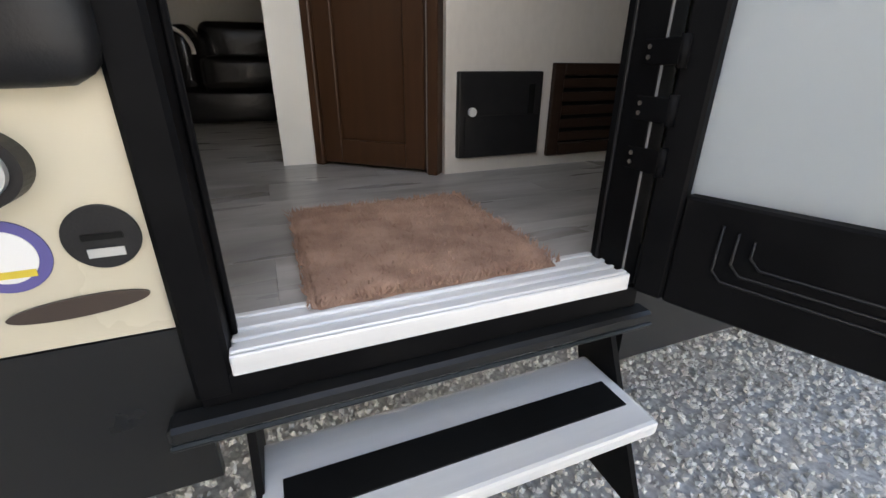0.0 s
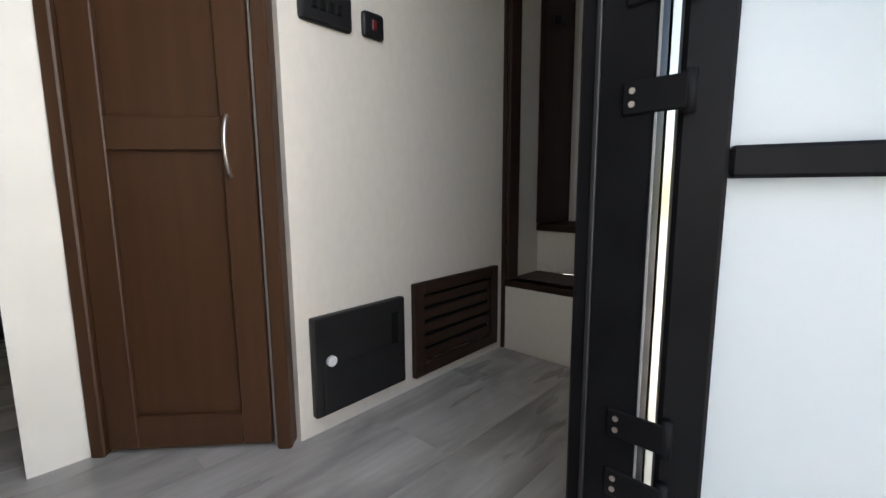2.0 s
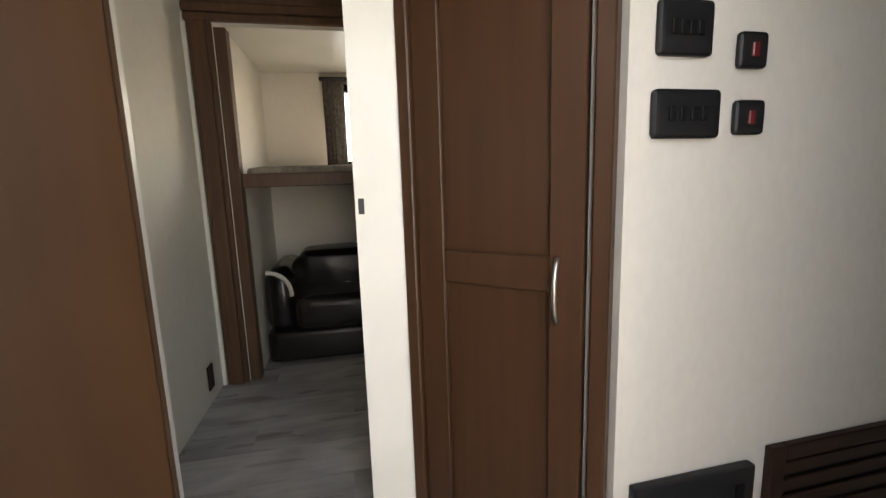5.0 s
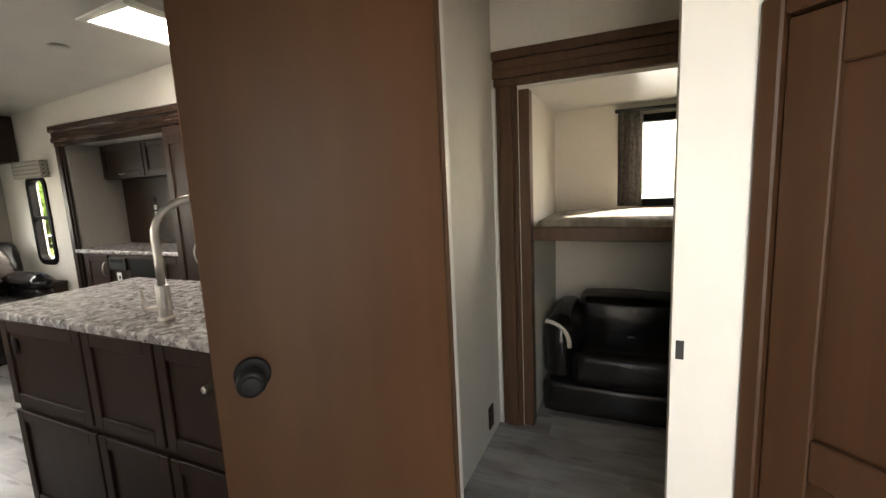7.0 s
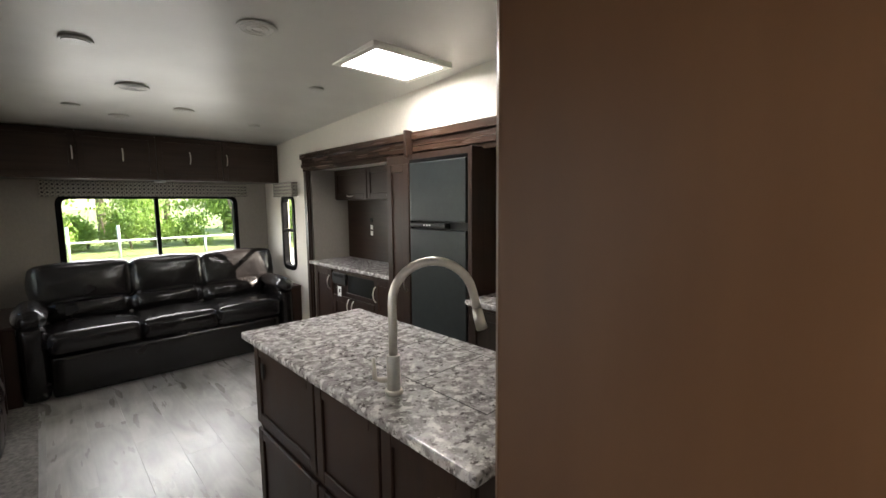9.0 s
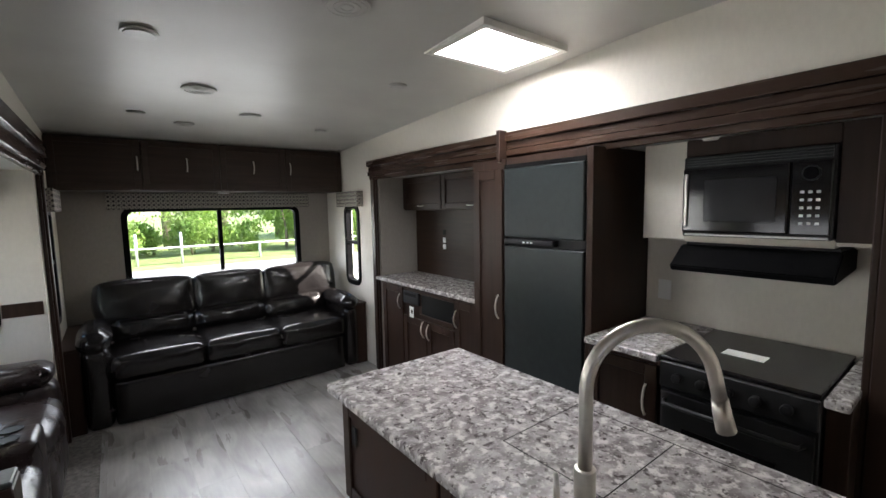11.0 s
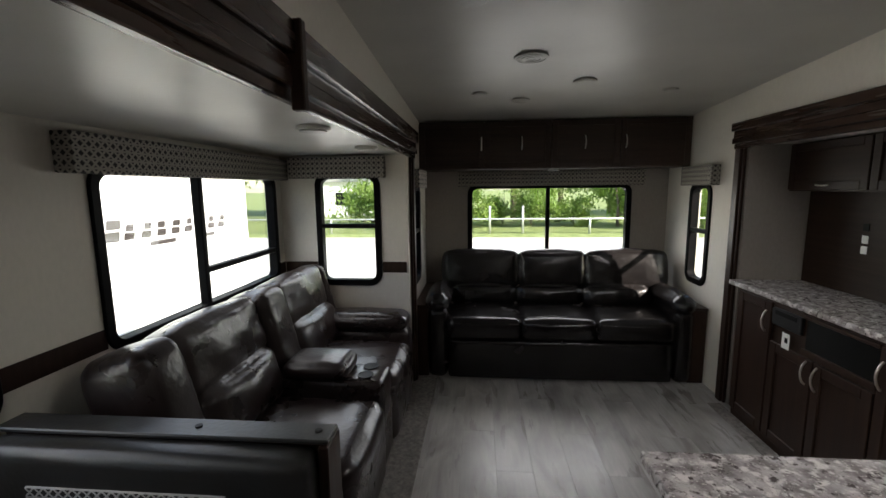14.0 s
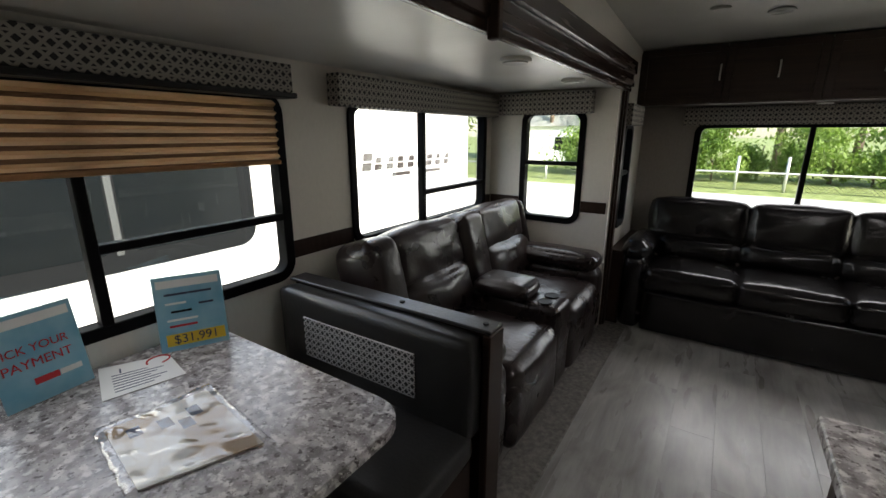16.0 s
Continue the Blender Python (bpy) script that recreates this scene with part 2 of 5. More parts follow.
M_SHADE = material("tan pleated shade", (0.36, 0.205, 0.11), 0.9, 0, (0.31, 0.175, 0.09), 12)
# darker brown that paints the shadow between the pleats
M_FOLD_SHADOW = material("brown pleat shadow", (0.20, 0.108, 0.056), 0.9, 0, (0.165, 0.088, 0.045), 12)
let_light_through(M_SHADE, (0.70, 0.44, 0.24), 0.4)
let_light_through(M_FROST, (0.66, 0.70, 0.72), 0.5)
M_PRINT = lattice_material("printed valance fabric", (0.03, 0.028, 0.027), (0.30, 0.275, 0.24), 0.036, 0.36)
M_MESH = lattice_material("woven lattice fabric", (0.02, 0.02, 0.02), (0.42, 0.41, 0.40), 0.030, 0.28)
M_LAMP = material("frosted lamp lens", (0.50, 0.49, 0.46), 0.4, 0, (0.46, 0.45, 0.42), 20)
M_SKYLIGHT = glow_material("daylit skylight dome", (0.93, 0.97, 1.0), 7.5)
M_GRAVEL = material("pale gravel", (0.40, 0.38, 0.345), 0.9, 0, (0.76, 0.73, 0.68), 45, 0.8, 60, (1, 1, 1), 6, 0.05, (0.3, 0.7), 0)
M_GRASS = material("grass", (0.14, 0.19, 0.05), 0.95, 0, (0.28, 0.33, 0.12), 2.5, 0.8, 30)
M_BARK = material("bark", (0.10, 0.075, 0.055), 0.95, 0, (0.17, 0.13, 0.10), 6, 0.8, 30)
M_LEAF = material("green leaves", (0.07, 0.14, 0.025), 0.6, 0, (0.24, 0.33, 0.08), 0.7, 0, 30)
let_light_through(M_LEAF, (0.25, 0.42, 0.06), 0.35)
M_GALV = material("galvanised steel", (0.55, 0.56, 0.55), 0.45, 0.6)
M_PAPER = material("white paper", (0.80, 0.80, 0.78), 0.7)
M_DIMRED = material("dark red rocker plastic", (0.12, 0.008, 0.010), 0.4)
M_RED = material("red print", (0.55, 0.02, 0.03), 0.6)


# ---- building tools ----
OFFSET = {}


def thing(name, label, category, at=(0, 0, 0), group="", m=None, kind=""):
    ob = new(name)
    ob.empty_display_size = 0.05
    ob.matrix_world = m if m else Matrix.Translation(at)
    OFFSET[ob.name] = Vector((0, 0, 0)) if m else Vector(at)
    return tagged(ob, label, category, group, kind)


def mesh_from(name, bm, mat, smooth=False):
    me = bpy.data.meshes.new(name)
    bm.to_mesh(me)
    bm.free()
    me.materials.append(mat)
    if smooth:
        me.polygons.foreach_set("use_smooth", [True] * len(me.polygons))
    return me


def part(name, bm, mat, parent, label="", smooth=False):
    off = OFFSET.get(parent.name, Vector((0, 0, 0)))
    bmesh.ops.translate(bm, verts=bm.verts, vec=-off)
    ob = new(name, mesh_from(name, bm, mat, smooth))
    ob.parent = parent
    OFFSET[ob.name] = off
    return tagged(ob, label)


def structure(name, bm, mat, label, category, smooth=False):
    ob = new(name, mesh_from(name, bm, mat, smooth))
    OFFSET[ob.name] = Vector((0, 0, 0))
    return tagged(ob, label, category, "", "structure")


def box(x0, x1, y0, y1, z0, z1, bevel=0.0, bm=None, seg=1):
    own = bmesh.new()
    bmesh.ops.create_cube(own, size=1)
    bmesh.ops.scale(own, verts=own.verts, vec=(abs(x1 - x0), abs(y1 - y0), abs(z1 - z0)))
    bmesh.ops.translate(own, verts=own.verts, vec=((x0 + x1) / 2, (y0 + y1) / 2, (z0 + z1) / 2))
    if bevel:
        bmesh.ops.bevel(own, geom=own.edges[:], offset=bevel, segments=seg, affect="EDGES", profile=0.6)
    return merge(own, bm)


def merge(own, bm):
    if bm is None:
        return own
    me = bpy.data.meshes.new("tmp")
    own.to_mesh(me)
    own.free()
    bm.from_mesh(me)
    bpy.data.meshes.remove(me)
    return bm


def fbox(face, u0, u1, z0, z1, n0, n1, bevel=0.0, bm=None, seg=1):
    """A box on a wall face: face is (axis and side, plane); u runs along the wall, n out of it."""
    side, c = face
    s = 1 if side[1] == "+" else -1
    a, b = sorted((c + s * n0, c + s * n1))
    if side[0] == "x":
        return box(a, b, u0, u1, z0, z1, bevel, bm, seg)
    return box(u0, u1, a, b, z0, z1, bevel, bm, seg)


def disc(center, axis, r, depth, seg=32, bevel=0.0, bm=None, r2=None):
    own = bmesh.new()
    bmesh.ops.create_cone(own, cap_ends=True, segments=seg, radius1=r, radius2=r if r2 is None else r2, depth=depth)
    if bevel:
        bmesh.ops.bevel(own, geom=[e for e in own.edges if len(e.link_faces) == 2 and min(len(f.verts) for f in e.link_faces) <= 4 and max(len(f.verts) for f in e.link_faces) > 4],
                        offset=bevel, segments=3, affect="EDGES", profile=0.5)
    q = Vector((0, 0, 1)).rotation_difference(Vector(axis))
    bmesh.ops.transform(own, matrix=Matrix.Translation(center) @ q.to_matrix().to_4x4(), verts=own.verts)
    return merge(own, bm)


def tube(points, r, seg=10, bm=None):
    """A round tube along points."""
    own = bmesh.new()
    pts = [Vector(p) for p in points]
    rings = []
    up = None
    for i, p in enumerate(pts):
        d = (pts[min(i + 1, len(pts) - 1)] - pts[max(i - 1, 0)]).normalized()
        if up is None:
            up = d.orthogonal().normalized()
        up = (up - d * up.dot(d)).normalized()
        side = d.cross(up)
        rr = r[i] if isinstance(r, (list, tuple)) else r
        rings.append([own.verts.new(p + rr * (math.cos(k * 2 * math.pi / seg) * up + math.sin(k * 2 * math.pi / seg) * side)) for k in range(seg)])
    for a, b in zip(rings, rings[1:]):
        for k in range(seg):
            own.faces.new((a[k], a[(k + 1) % seg], b[(k + 1) % seg], b[k]))
    own.faces.new(rings[0][::-1])
    own.faces.new(rings[-1])
    bmesh.ops.recalc_face_normals(own, faces=own.faces)
    return merge(own, bm)


def cushion(x0, x1, y0, y1, z0, z1, r=0.05, puff=0.015, wrinkle=0.004, seed=0, n=20, bm=None, m=None):
    """A soft upholstered block with rounded edges, swelling faces and fine creases."""
    own = bmesh.new()
    bmesh.ops.create_cube(own, size=2)
    bmesh.ops.subdivide_edges(own, edges=own.edges[:], cuts=n, use_grid_fill=True)
    h = Vector(((x1 - x0) / 2, (y1 - y0) / 2, (z1 - z0) / 2))
    c = Vector(((x0 + x1) / 2, (y0 + y1) / 2, (z0 + z1) / 2))
    r = min(r, h.x, h.y, h.z)
    for v in own.verts:
        u = v.co.copy()
        bulge = [(1 - u[(k + 1) % 3] ** 2) * (1 - u[(k + 2) % 3] ** 2) for k in range(3)]
        p = Vector((u.x * h.x, u.y * h.y, u.z * h.z))
        inner = Vector([max(-h[k] + r, min(h[k] - r, p[k])) for k in range(3)])
        d = p - inner
        if d.length > 1e-6:
            p = inner + d.normalized() * r
        for k in range(3):
            if abs(u[k]) > 0.98:
                p[k] += math.copysign(puff * bulge[k] + wrinkle * 0.22 * noise.noise((p + c) * 11 + Vector((seed, 0, 0))), u[k])
        w = p + c + Vector((seed * 3.7, seed * 1.3, seed * 2.1))
        p += d.normalized() * wrinkle * (0.7 * noise.noise(w * 7) + 0.35 * noise.noise(Vector((w.x * 16, w.y * 7, w.z * 16)))) if d.length > 1e-6 else Vector((0, 0, 0))
        v.co = p + c
    if m is not None:
        bmesh.ops.transform(own, matrix=m, verts=own.verts)
    return merge(own, bm)


def pierced(u0, u1, z0, z1, holes):
    """The rectangles that are left of a wall once its openings are cut out."""
    us = sorted({u0, u1, *[min(max(v, u0), u1) for h in holes for v in h[:2]]})
    out = []
    for a, b in zip(us, us[1:]):
        mid = (a + b) / 2
        cuts = sorted((max(h[2], z0), min(h[3], z1)) for h in holes if h[0] < mid < h[1])
        z = z0
        for c, d in cuts:
            if c > z + 1e-4:
                out.append((a, b, z, c))
            z = max(z, d)
        if z < z1 - 1e-4:
            out.append((a, b, z, z1))
    return out


def wall(name, axis, c0, c1, u0, u1, z0, z1, holes, mat, label):
    bm = bmesh.new()
    for a, b, c, d in pierced(u0, u1, z0, z1, holes):
        if axis == "x":
            box(c0, c1, a, b, c, d, 0, bm)
        else:
            box(a, b, c0, c1, c, d, 0, bm)
    return structure(name, bm, mat, label, "wall")


def arc_handle(parent, face, u, z, length=0.13, label="curved brushed nickel pull"):
    pts = []
    side, c = face
    s = 1 if side[1] == "+" else -1
    for i in range(13):
        k = i / 12
        out = 0.006 + 0.026 * math.sin(math.pi * k) ** 0.7
        zz = z - length / 2 + length * k
        pts.append((c + s * out, u, zz) if side[0] == "x" else (u, c + s * out, zz))
    return part("handle", tube(pts, 0.0055, 8), M_CHROME, parent, label, True)


def shaker(parent, face, u0, u1, z0, z1, mat, name="door", handle=None, rail=0.055, proud=0.018, label=""):
    """A framed door or drawer front with a recessed panel."""
    d = part(name, fbox(face, u0 + rail - 0.002, u1 - rail + 0.002, z0 + rail - 0.002, z1 - rail + 0.002, 0, proud * 0.45, 0), mat, parent, label)
    part("stile", fbox(face, u0, u0 + rail, z0, z1, 0, proud, 0.003), mat, d)
    part("stile", fbox(face, u1 - rail, u1, z0, z1, 0, proud, 0.003), mat, d)
    part("rail", fbox(face, u0 + rail, u1 - rail, z1 - rail, z1, 0, proud - 0.0005, 0.003), mat, d)
    part("rail", fbox(face, u0 + rail, u1 - rail, z0, z0 + rail, 0, proud - 0.0005, 0.003), mat, d)
    if handle:
        side, c = face
        s = 1 if side[1] == "+" else -1
        arc_handle(d, (side, c + s * proud), *handle)
    return d


def window(name, face, u0, u1, z0, z1, label, mullions=(), bars=(), fr=0.035, depth=0.05, round_r=0.06):
    """A black framed window in its opening: frame, panes, bars; bars are (u0, u1, z)."""
    side, c = face
    ob = new(name)
    ob.empty_display_size = 0.05
    OFFSET[ob.name] = Vector((0, 0, 0))
    tagged(ob, label, "window", "", "structure")
    bm = bmesh.new()
    plane = 1 if side[1] == "+" else -1

    def loop(u_in, z_in, r, n):
        out = []
        for cu, cz, q0 in ((u1 - u_in - r, z1 - z_in - r, 0), (u0 + u_in + r, z1 - z_in - r, 90), (u0 + u_in + r, z0 + z_in + r, 180), (u1 - u_in - r, z0 + z_in + r, 270)):
            for k in range(7):
                q = radians(q0 + 15 * k)
                u, z, w = cu + r * math.cos(q), cz + r * math.sin(q), c + plane * n
                out.append(bm.verts.new((w, u, z) if side[0] == "x" else (u, w, z)))
        return out
    rings = [loop(-fr, -fr, round_r + fr, -depth), loop(-fr, -fr, round_r + fr, 0.010), loop(-fr + 0.005, -fr + 0.005, round_r + fr - 0.005, 0.014),
             loop(0.008, 0.008, round_r, 0.014), loop(0.012, 0.012, round_r - 0.004, 0.010), loop(0.012, 0.012, round_r - 0.004, -depth)]
    for ra, rb in zip(rings, rings[1:] + rings[:1]):
        for k in range(28):
            bm.faces.new((ra[k], ra[(k + 1) % 28], rb[(k + 1) % 28], rb[k]))
    bmesh.ops.recalc_face_normals(bm, faces=bm.faces)
    part("window_frame", bm, M_BLACK, ob)
    for u in mullions:
        part("mullion", fbox(face, u - 0.018, u + 0.018, z0 + 0.005, z1 - 0.005, -depth + 0.01, 0.010, 0.004), M_BLACK, ob)
    for a, b, z in bars:
        part("sash_bar", fbox(face, a + 0.004, b - 0.004, z - 0.016, z + 0.016, -depth + 0.012, 0.008, 0.004), M_BLACK, ob)
    pane = part("pane", fbox(face, u0, u1, z0, z1, -depth + 0.02, -depth + 0.023), M_GLASS, ob, "clear glass pane")
    pane.visible_shadow = False
    return ob


def valance(face, u0, u1, z0, z1, depth, label):
    side, c = face
    s = 1 if side[1] == "+" else -1
    at = (c, (u0 + u1) / 2, z0) if side[0] == "x" else ((u0 + u1) / 2, c, z0)
    t = thing("window_valance", label, "valance", at, "window valances")
    part("fabric_box", fbox(face, u0, u1, z0, z1, 0.001, depth, 0.008, None, 2), M_PRINT, t)
    return t


# ---- shell of the trailer ----
W = 2.34
Y_END = -8.6


def ceil_z(y):
    return 2.17 - 0.053 * max(y, -3.3)


# ceilings
bm = bmesh.new()
for ya, yb in ((0.5, -2.57), (-2.57, -2.95), (-2.95, -3.3), (-3.3, Y_END)):
    for xa, xb in ((-0.07, 1.65), (1.65, 2.15), (2.15, 2.41)):
        if ya == -2.57 and xa == 1.65:
            continue
        vs = [bm.verts.new((x, y, ceil_z(y) + dz)) for dz in (0, 0.06) for x, y in ((xa, ya), (xb, ya), (xb, yb), (xa, yb))]
        for f in ((0, 1, 2, 3), (7, 6, 5, 4), (0, 4, 5, 1), (1, 5, 6, 2), (2, 6, 7, 3), (3, 7, 4, 0)):
            bm.faces.new([vs[i] for i in f])
bmesh.ops.recalc_face_normals(bm, faces=bm.faces)
structure("ceiling", bm, M_CEIL, "off-white panelled ceiling sloping down to the rear", "ceiling")
structure("ceiling_slide_seating", box(-1.06, -0.005, -4.36, -0.56, 1.835, 1.9), M_SLIDE_CEIL, "satin off-white ceiling of the seating slide", "ceiling")
structure("ceiling_slide_kitchen", box(2.345, 2.82, -4.12, -0.72, 1.845, 1.9), M_SLIDE_CEIL, "off-white ceiling of the kitchen slide", "ceiling")
structure("ceiling_slide_bunk", box(2.345, 3.26, -6.3, -4.74, 1.79, 1.85), M_SLIDE_CEIL, "off-white ceiling of the bunk slide", "ceiling")

# walls
wall("wall_left", "x", -0.07, 0, Y_END, 0.5, -0.02, 2.4, [(-5.93, -5.19, -0.02, 1.93), (-4.35, -0.56, -0.02, 1.84), (-0.33, -0.06, 0.80, 1.57)], M_WALL, "off-white linen textured side wall")
wall("wall_right", "x", W, W + 0.07, Y_END, 0.5, -0.02, 2.4, [(-4.10, -0.72, -0.02, 1.85), (-6.25, -4.76, -0.02, 1.80), (-0.33, -0.06, 0.80, 1.57)], M_WALL, "off-white linen textured side wall")
# taupe tone paints the shade of this backlit window wall
wall("wall_rear", "y", 0.43, 0.5, 0, W, -0.02, 2.4, [(0.46, 1.97, 0.88, 1.58)], M_WALL_DIM, "textured rear wall under the cabinets, backlit shade put in its taupe colour")
wall("wall_slide_outer", "x", -1.06, -1.0, -4.36, -0.56, -0.02, 1.84, [(-2.25, -0.76, 0.93, 1.66), (-4.2, -2.72, 0.87, 1.66)], M_WALL, "off-white linen textured slide wall with a dark stripe")
wall("wall_slide_rear", "y", -0.62, -0.562, -1.0, -0.004, -0.02, 1.84, [(-0.69, -0.25, 0.86, 1.67)], M_WALL, "off-white linen textured slide end wall")
wall("wall_slide_front", "y", -4.36, -4.30, -1.0, -0.075, -0.02, 1.84, [], M_WALL, "off-white linen textured slide end wall")
wall("wall_kitchen_back", "x", 2.76, 2.82, -4.12, -0.72, -0.02, 1.85, [], M_WALL, "off-white kitchen slide back wall")
# darkened board paints the dimness of the media alcove
wall("wall_kitchen_rear", "y", -0.78, -0.722, W + 0.004, 2.76, -0.02, 1.85, [], M_WALL_DIM, "grey-beige kitchen slide end wall")
wall("wall_kitchen_front", "y", -4.12, -4.06, W + 0.075, 2.76, -0.02, 1.85, [], M_WALL, "grey-beige kitchen slide end wall")
wall("wall_bunk_partition", "y", -4.625, -4.57, 1.035, W, -0.02, 2.4, [], M_WALL, "off-white partition wall beside the bunk room")
wall("wall_bunk_jamb", "x", 1.035, 1.075, -4.90, -4.626, -0.02, 2.4, [], M_WHITE, "white jamb wall that carries the bunk room door")
wall("wall_bunk_head", "x", 1.035, 1.115, -5.36, -4.901, 1.94, 2.4, [], M_WALL, "off-white wall above the bunk room doorway")
wall("wall_bath_side", "y", -5.49, -5.362, 1.115, 1.165, -0.02, 2.4, [], M_WHITE, "bright off-white wall end between bunk room and bathroom")
wall("wall_furnace", "x", 0.775, 0.83, -6.85, -5.89, -0.02, 2.4, [], M_WALL, "off-white linen textured hallway wall")
wall("wall_bath_back", "x", 1.9, 1.95, -6.9, -5.491, -0.02, 2.4, [], M_WALL, "off-white bathroom wall")
slant = structure("wall_bunk_bath", box(0, 1.24, -0.05, 0, -0.02, 2.4), M_WALL, "off-white slanted partition between bunk room and bathroom", "wall")
slant.matrix_world = Matrix.Translation((1.166, -5.40, 0)) @ Matrix.Rotation(radians(-17), 4, "Z")
wall("wall_bunk_back", "x", 3.20, 3.26, -6.3, -4.74, -0.02, 1.8, [(-5.95, -5.27, 1.18, 1.68)], M_WALL, "off-white bunk slide back wall")
wall("wall_bunk_end", "y", -4.80, -4.762, W + 0.004, 3.20, -0.02, 1.8, [], M_WALL, "off-white bunk slide end wall")
wall("wall_bunk_far", "y", -6.3, -6.24, W + 0.075, 3.20, -0.02, 1.8, [], M_WALL, "off-white bunk slide end wall")
wall("wall_stairs", "y", -6.91, -6.851, 0.001, 0.83, -0.02, 2.4, [(0.12, 0.742, 0.30, 1.95)], M_WALL, "off-white wall with the bedroom stair opening")
wall("wall_stair_side", "x", 0.765, 0.82, -7.4, -6.911, -0.02, 2.4, [], M_WALL, "off-white stairwell side wall")
wall("wall_front", "y", Y_END - 0.07, Y_END, -0.07, W + 0.07, -0.02, 2.4, [], M_WALL, "off-white bedroom front wall")
wall("wall_bedroom", "y", -7.46, -7.401, 0.69, W, 0.5, 2.4, [], M_WALL, "off-white bedroom wall")

# the bathroom's slanted doorway
a, b = Vector((0.775, -5.862, 0)), Vector((1.112, -5.492, 0))
DOOR_LEN = (b - a).length
BATH = Matrix.Translation(a) @ Matrix.Rotation(math.atan2(b.y - a.y, b.x - a.x), 4, "Z")
head = structure("wall_bath_head", box(0, DOOR_LEN, -0.05, 0.0, 1.62, 2.4), M_WALL, "off-white wall above the slanted bathroom door", "wall")
head.matrix_world = BATH
fr = thing("bath_door_frame", "dark walnut casing around the slanted bathroom door", "door frame", m=BATH)
part("jamb", box(-0.004, 0.034, -0.05, 0.014, 0, 1.62, 0.004), M_BATHDOOR, fr)
part("jamb", box(DOOR_LEN - 0.032, DOOR_LEN + 0.004, -0.05, 0.014, 0, 1.62, 0.004), M_BATHDOOR, fr)
part("lintel", box(0.035, DOOR_LEN - 0.033, -0.05, 0.013, 1.585, 1.62, 0.004), M_BATHDOOR, fr)
part("gap_trim", box(0.037, 0.045, -0.04, -0.004, 0, 1.584, 0.002), M_WALL_DIM, fr, "pale strip beside the door")
bd = thing("bath_door", "closed walnut bathroom door with two recessed panels", "door", m=BATH)
u0, u1 = 0.05, DOOR_LEN - 0.034
F = ("y+", -0.03)
bm = fbox(F, u0, u1, 0.012, 1.58, 0, 0.012, 0)
for z0, z1 in ((0.012, 0.10), (0.78, 0.86), (1.49, 1.58)):
    fbox(F, u0 + 0.075, u1 - 0.075, z0, z1, 0.012, 0.0295, 0.003, bm)
for x0, x1 in ((u0, u0 + 0.075), (u1 - 0.075, u1)):
    fbox(F, x0, x1, 0.012, 1.58, 0.012, 0.030, 0.003, bm)
leaf = part("door_leaf", bm, M_BATHDOOR, bd)
arc_handle(leaf, ("y+", 0.0), 0.104, 0.788, 0.145)

# the bunk room door, standing open
h, f = Vector((1.03, -4.907, 0)), Vector((0.682, -4.556, 0))
BUNK = Matrix.Translation(h) @ Matrix.Rotation(math.atan2(f.y - h.y, f.x - h.x), 4, "Z")
L = (f - h).length
bdoor = thing("bunk_room_door", "plain walnut bunk room door standing half open", "door", m=BUNK)
part("door_leaf", box(0.008, L, -0.03, 0.0, 0.015, 1.93, 0.002), M_DOOR, bdoor)
part("hinge_edge", box(-0.004, 0.0075, -0.031, 0.0005, 0.015, 1.93, 0.002), M_TRIM, bdoor, "brown edge banding at the hinge side")
k = part("door_knob", disc((L - 0.07, 0.006, 0.985), (0, 1, 0), 0.034, 0.012, 32, 0.004), M_BLACKP, bdoor, "round black door knob", True)
bm = disc((L - 0.07, 0.022, 0.985), (0, 1, 0), 0.012, 0.03, 20)
disc((L - 0.07, 0.048, 0.985), (0, 1, 0), 0.0265, 0.028, 32, 0.009, bm)
disc((L - 0.07, 0.0635, 0.985), (0, 1, 0), 0.017, 0.006, 28, 0.002, bm)
part("grip", bm, M_BLACKP, k, "", True)
part("strike_plate", box(1.1135, 1.1165, -5.385, -5.37, 0.955, 0.995), M_BLACKP, thing("door_strike", "small dark latch plate on the white wall end", "latch plate", (1.115, -5.377, 0.93)))

# trims round the slide openings
def slide_trim(name, s, x, y0, y1, z0, z1, post_y, label):
    t = thing(name, label, "trim", (x, (y0 + y1) / 2, 0))
    bm = bmesh.new()
    steps = ((0.0, 0.028, 0.0, 0.035), (0.0, 0.045, 0.035, 0.075), (0.0, 0.036, 0.075, 0.12), (0.0, 0.056, 0.12, z1 - z0))
    for n0, n1, a, b in steps:
        fbox(("x" + s, x), y0, y1, z0 + a, z0 + b, n0, n1, 0.004, bm)
    part("header", bm, M_TRIM if "bunk" in name else M_TRIMD, t)
    for p in post_y:
        bm = bmesh.new()
        for n1, a, b in ((0.02, 0, 0.022), (0.034, 0.022, 0.085), (0.02, 0.085, 0.107)):
            fbox(("x" + s, x), p + a, p + b, 0.0, z0, 0, n1, 0.004, bm)
        part("post", bm, M_TRIM if "bunk" in name else M_WOOD, t)
    return t


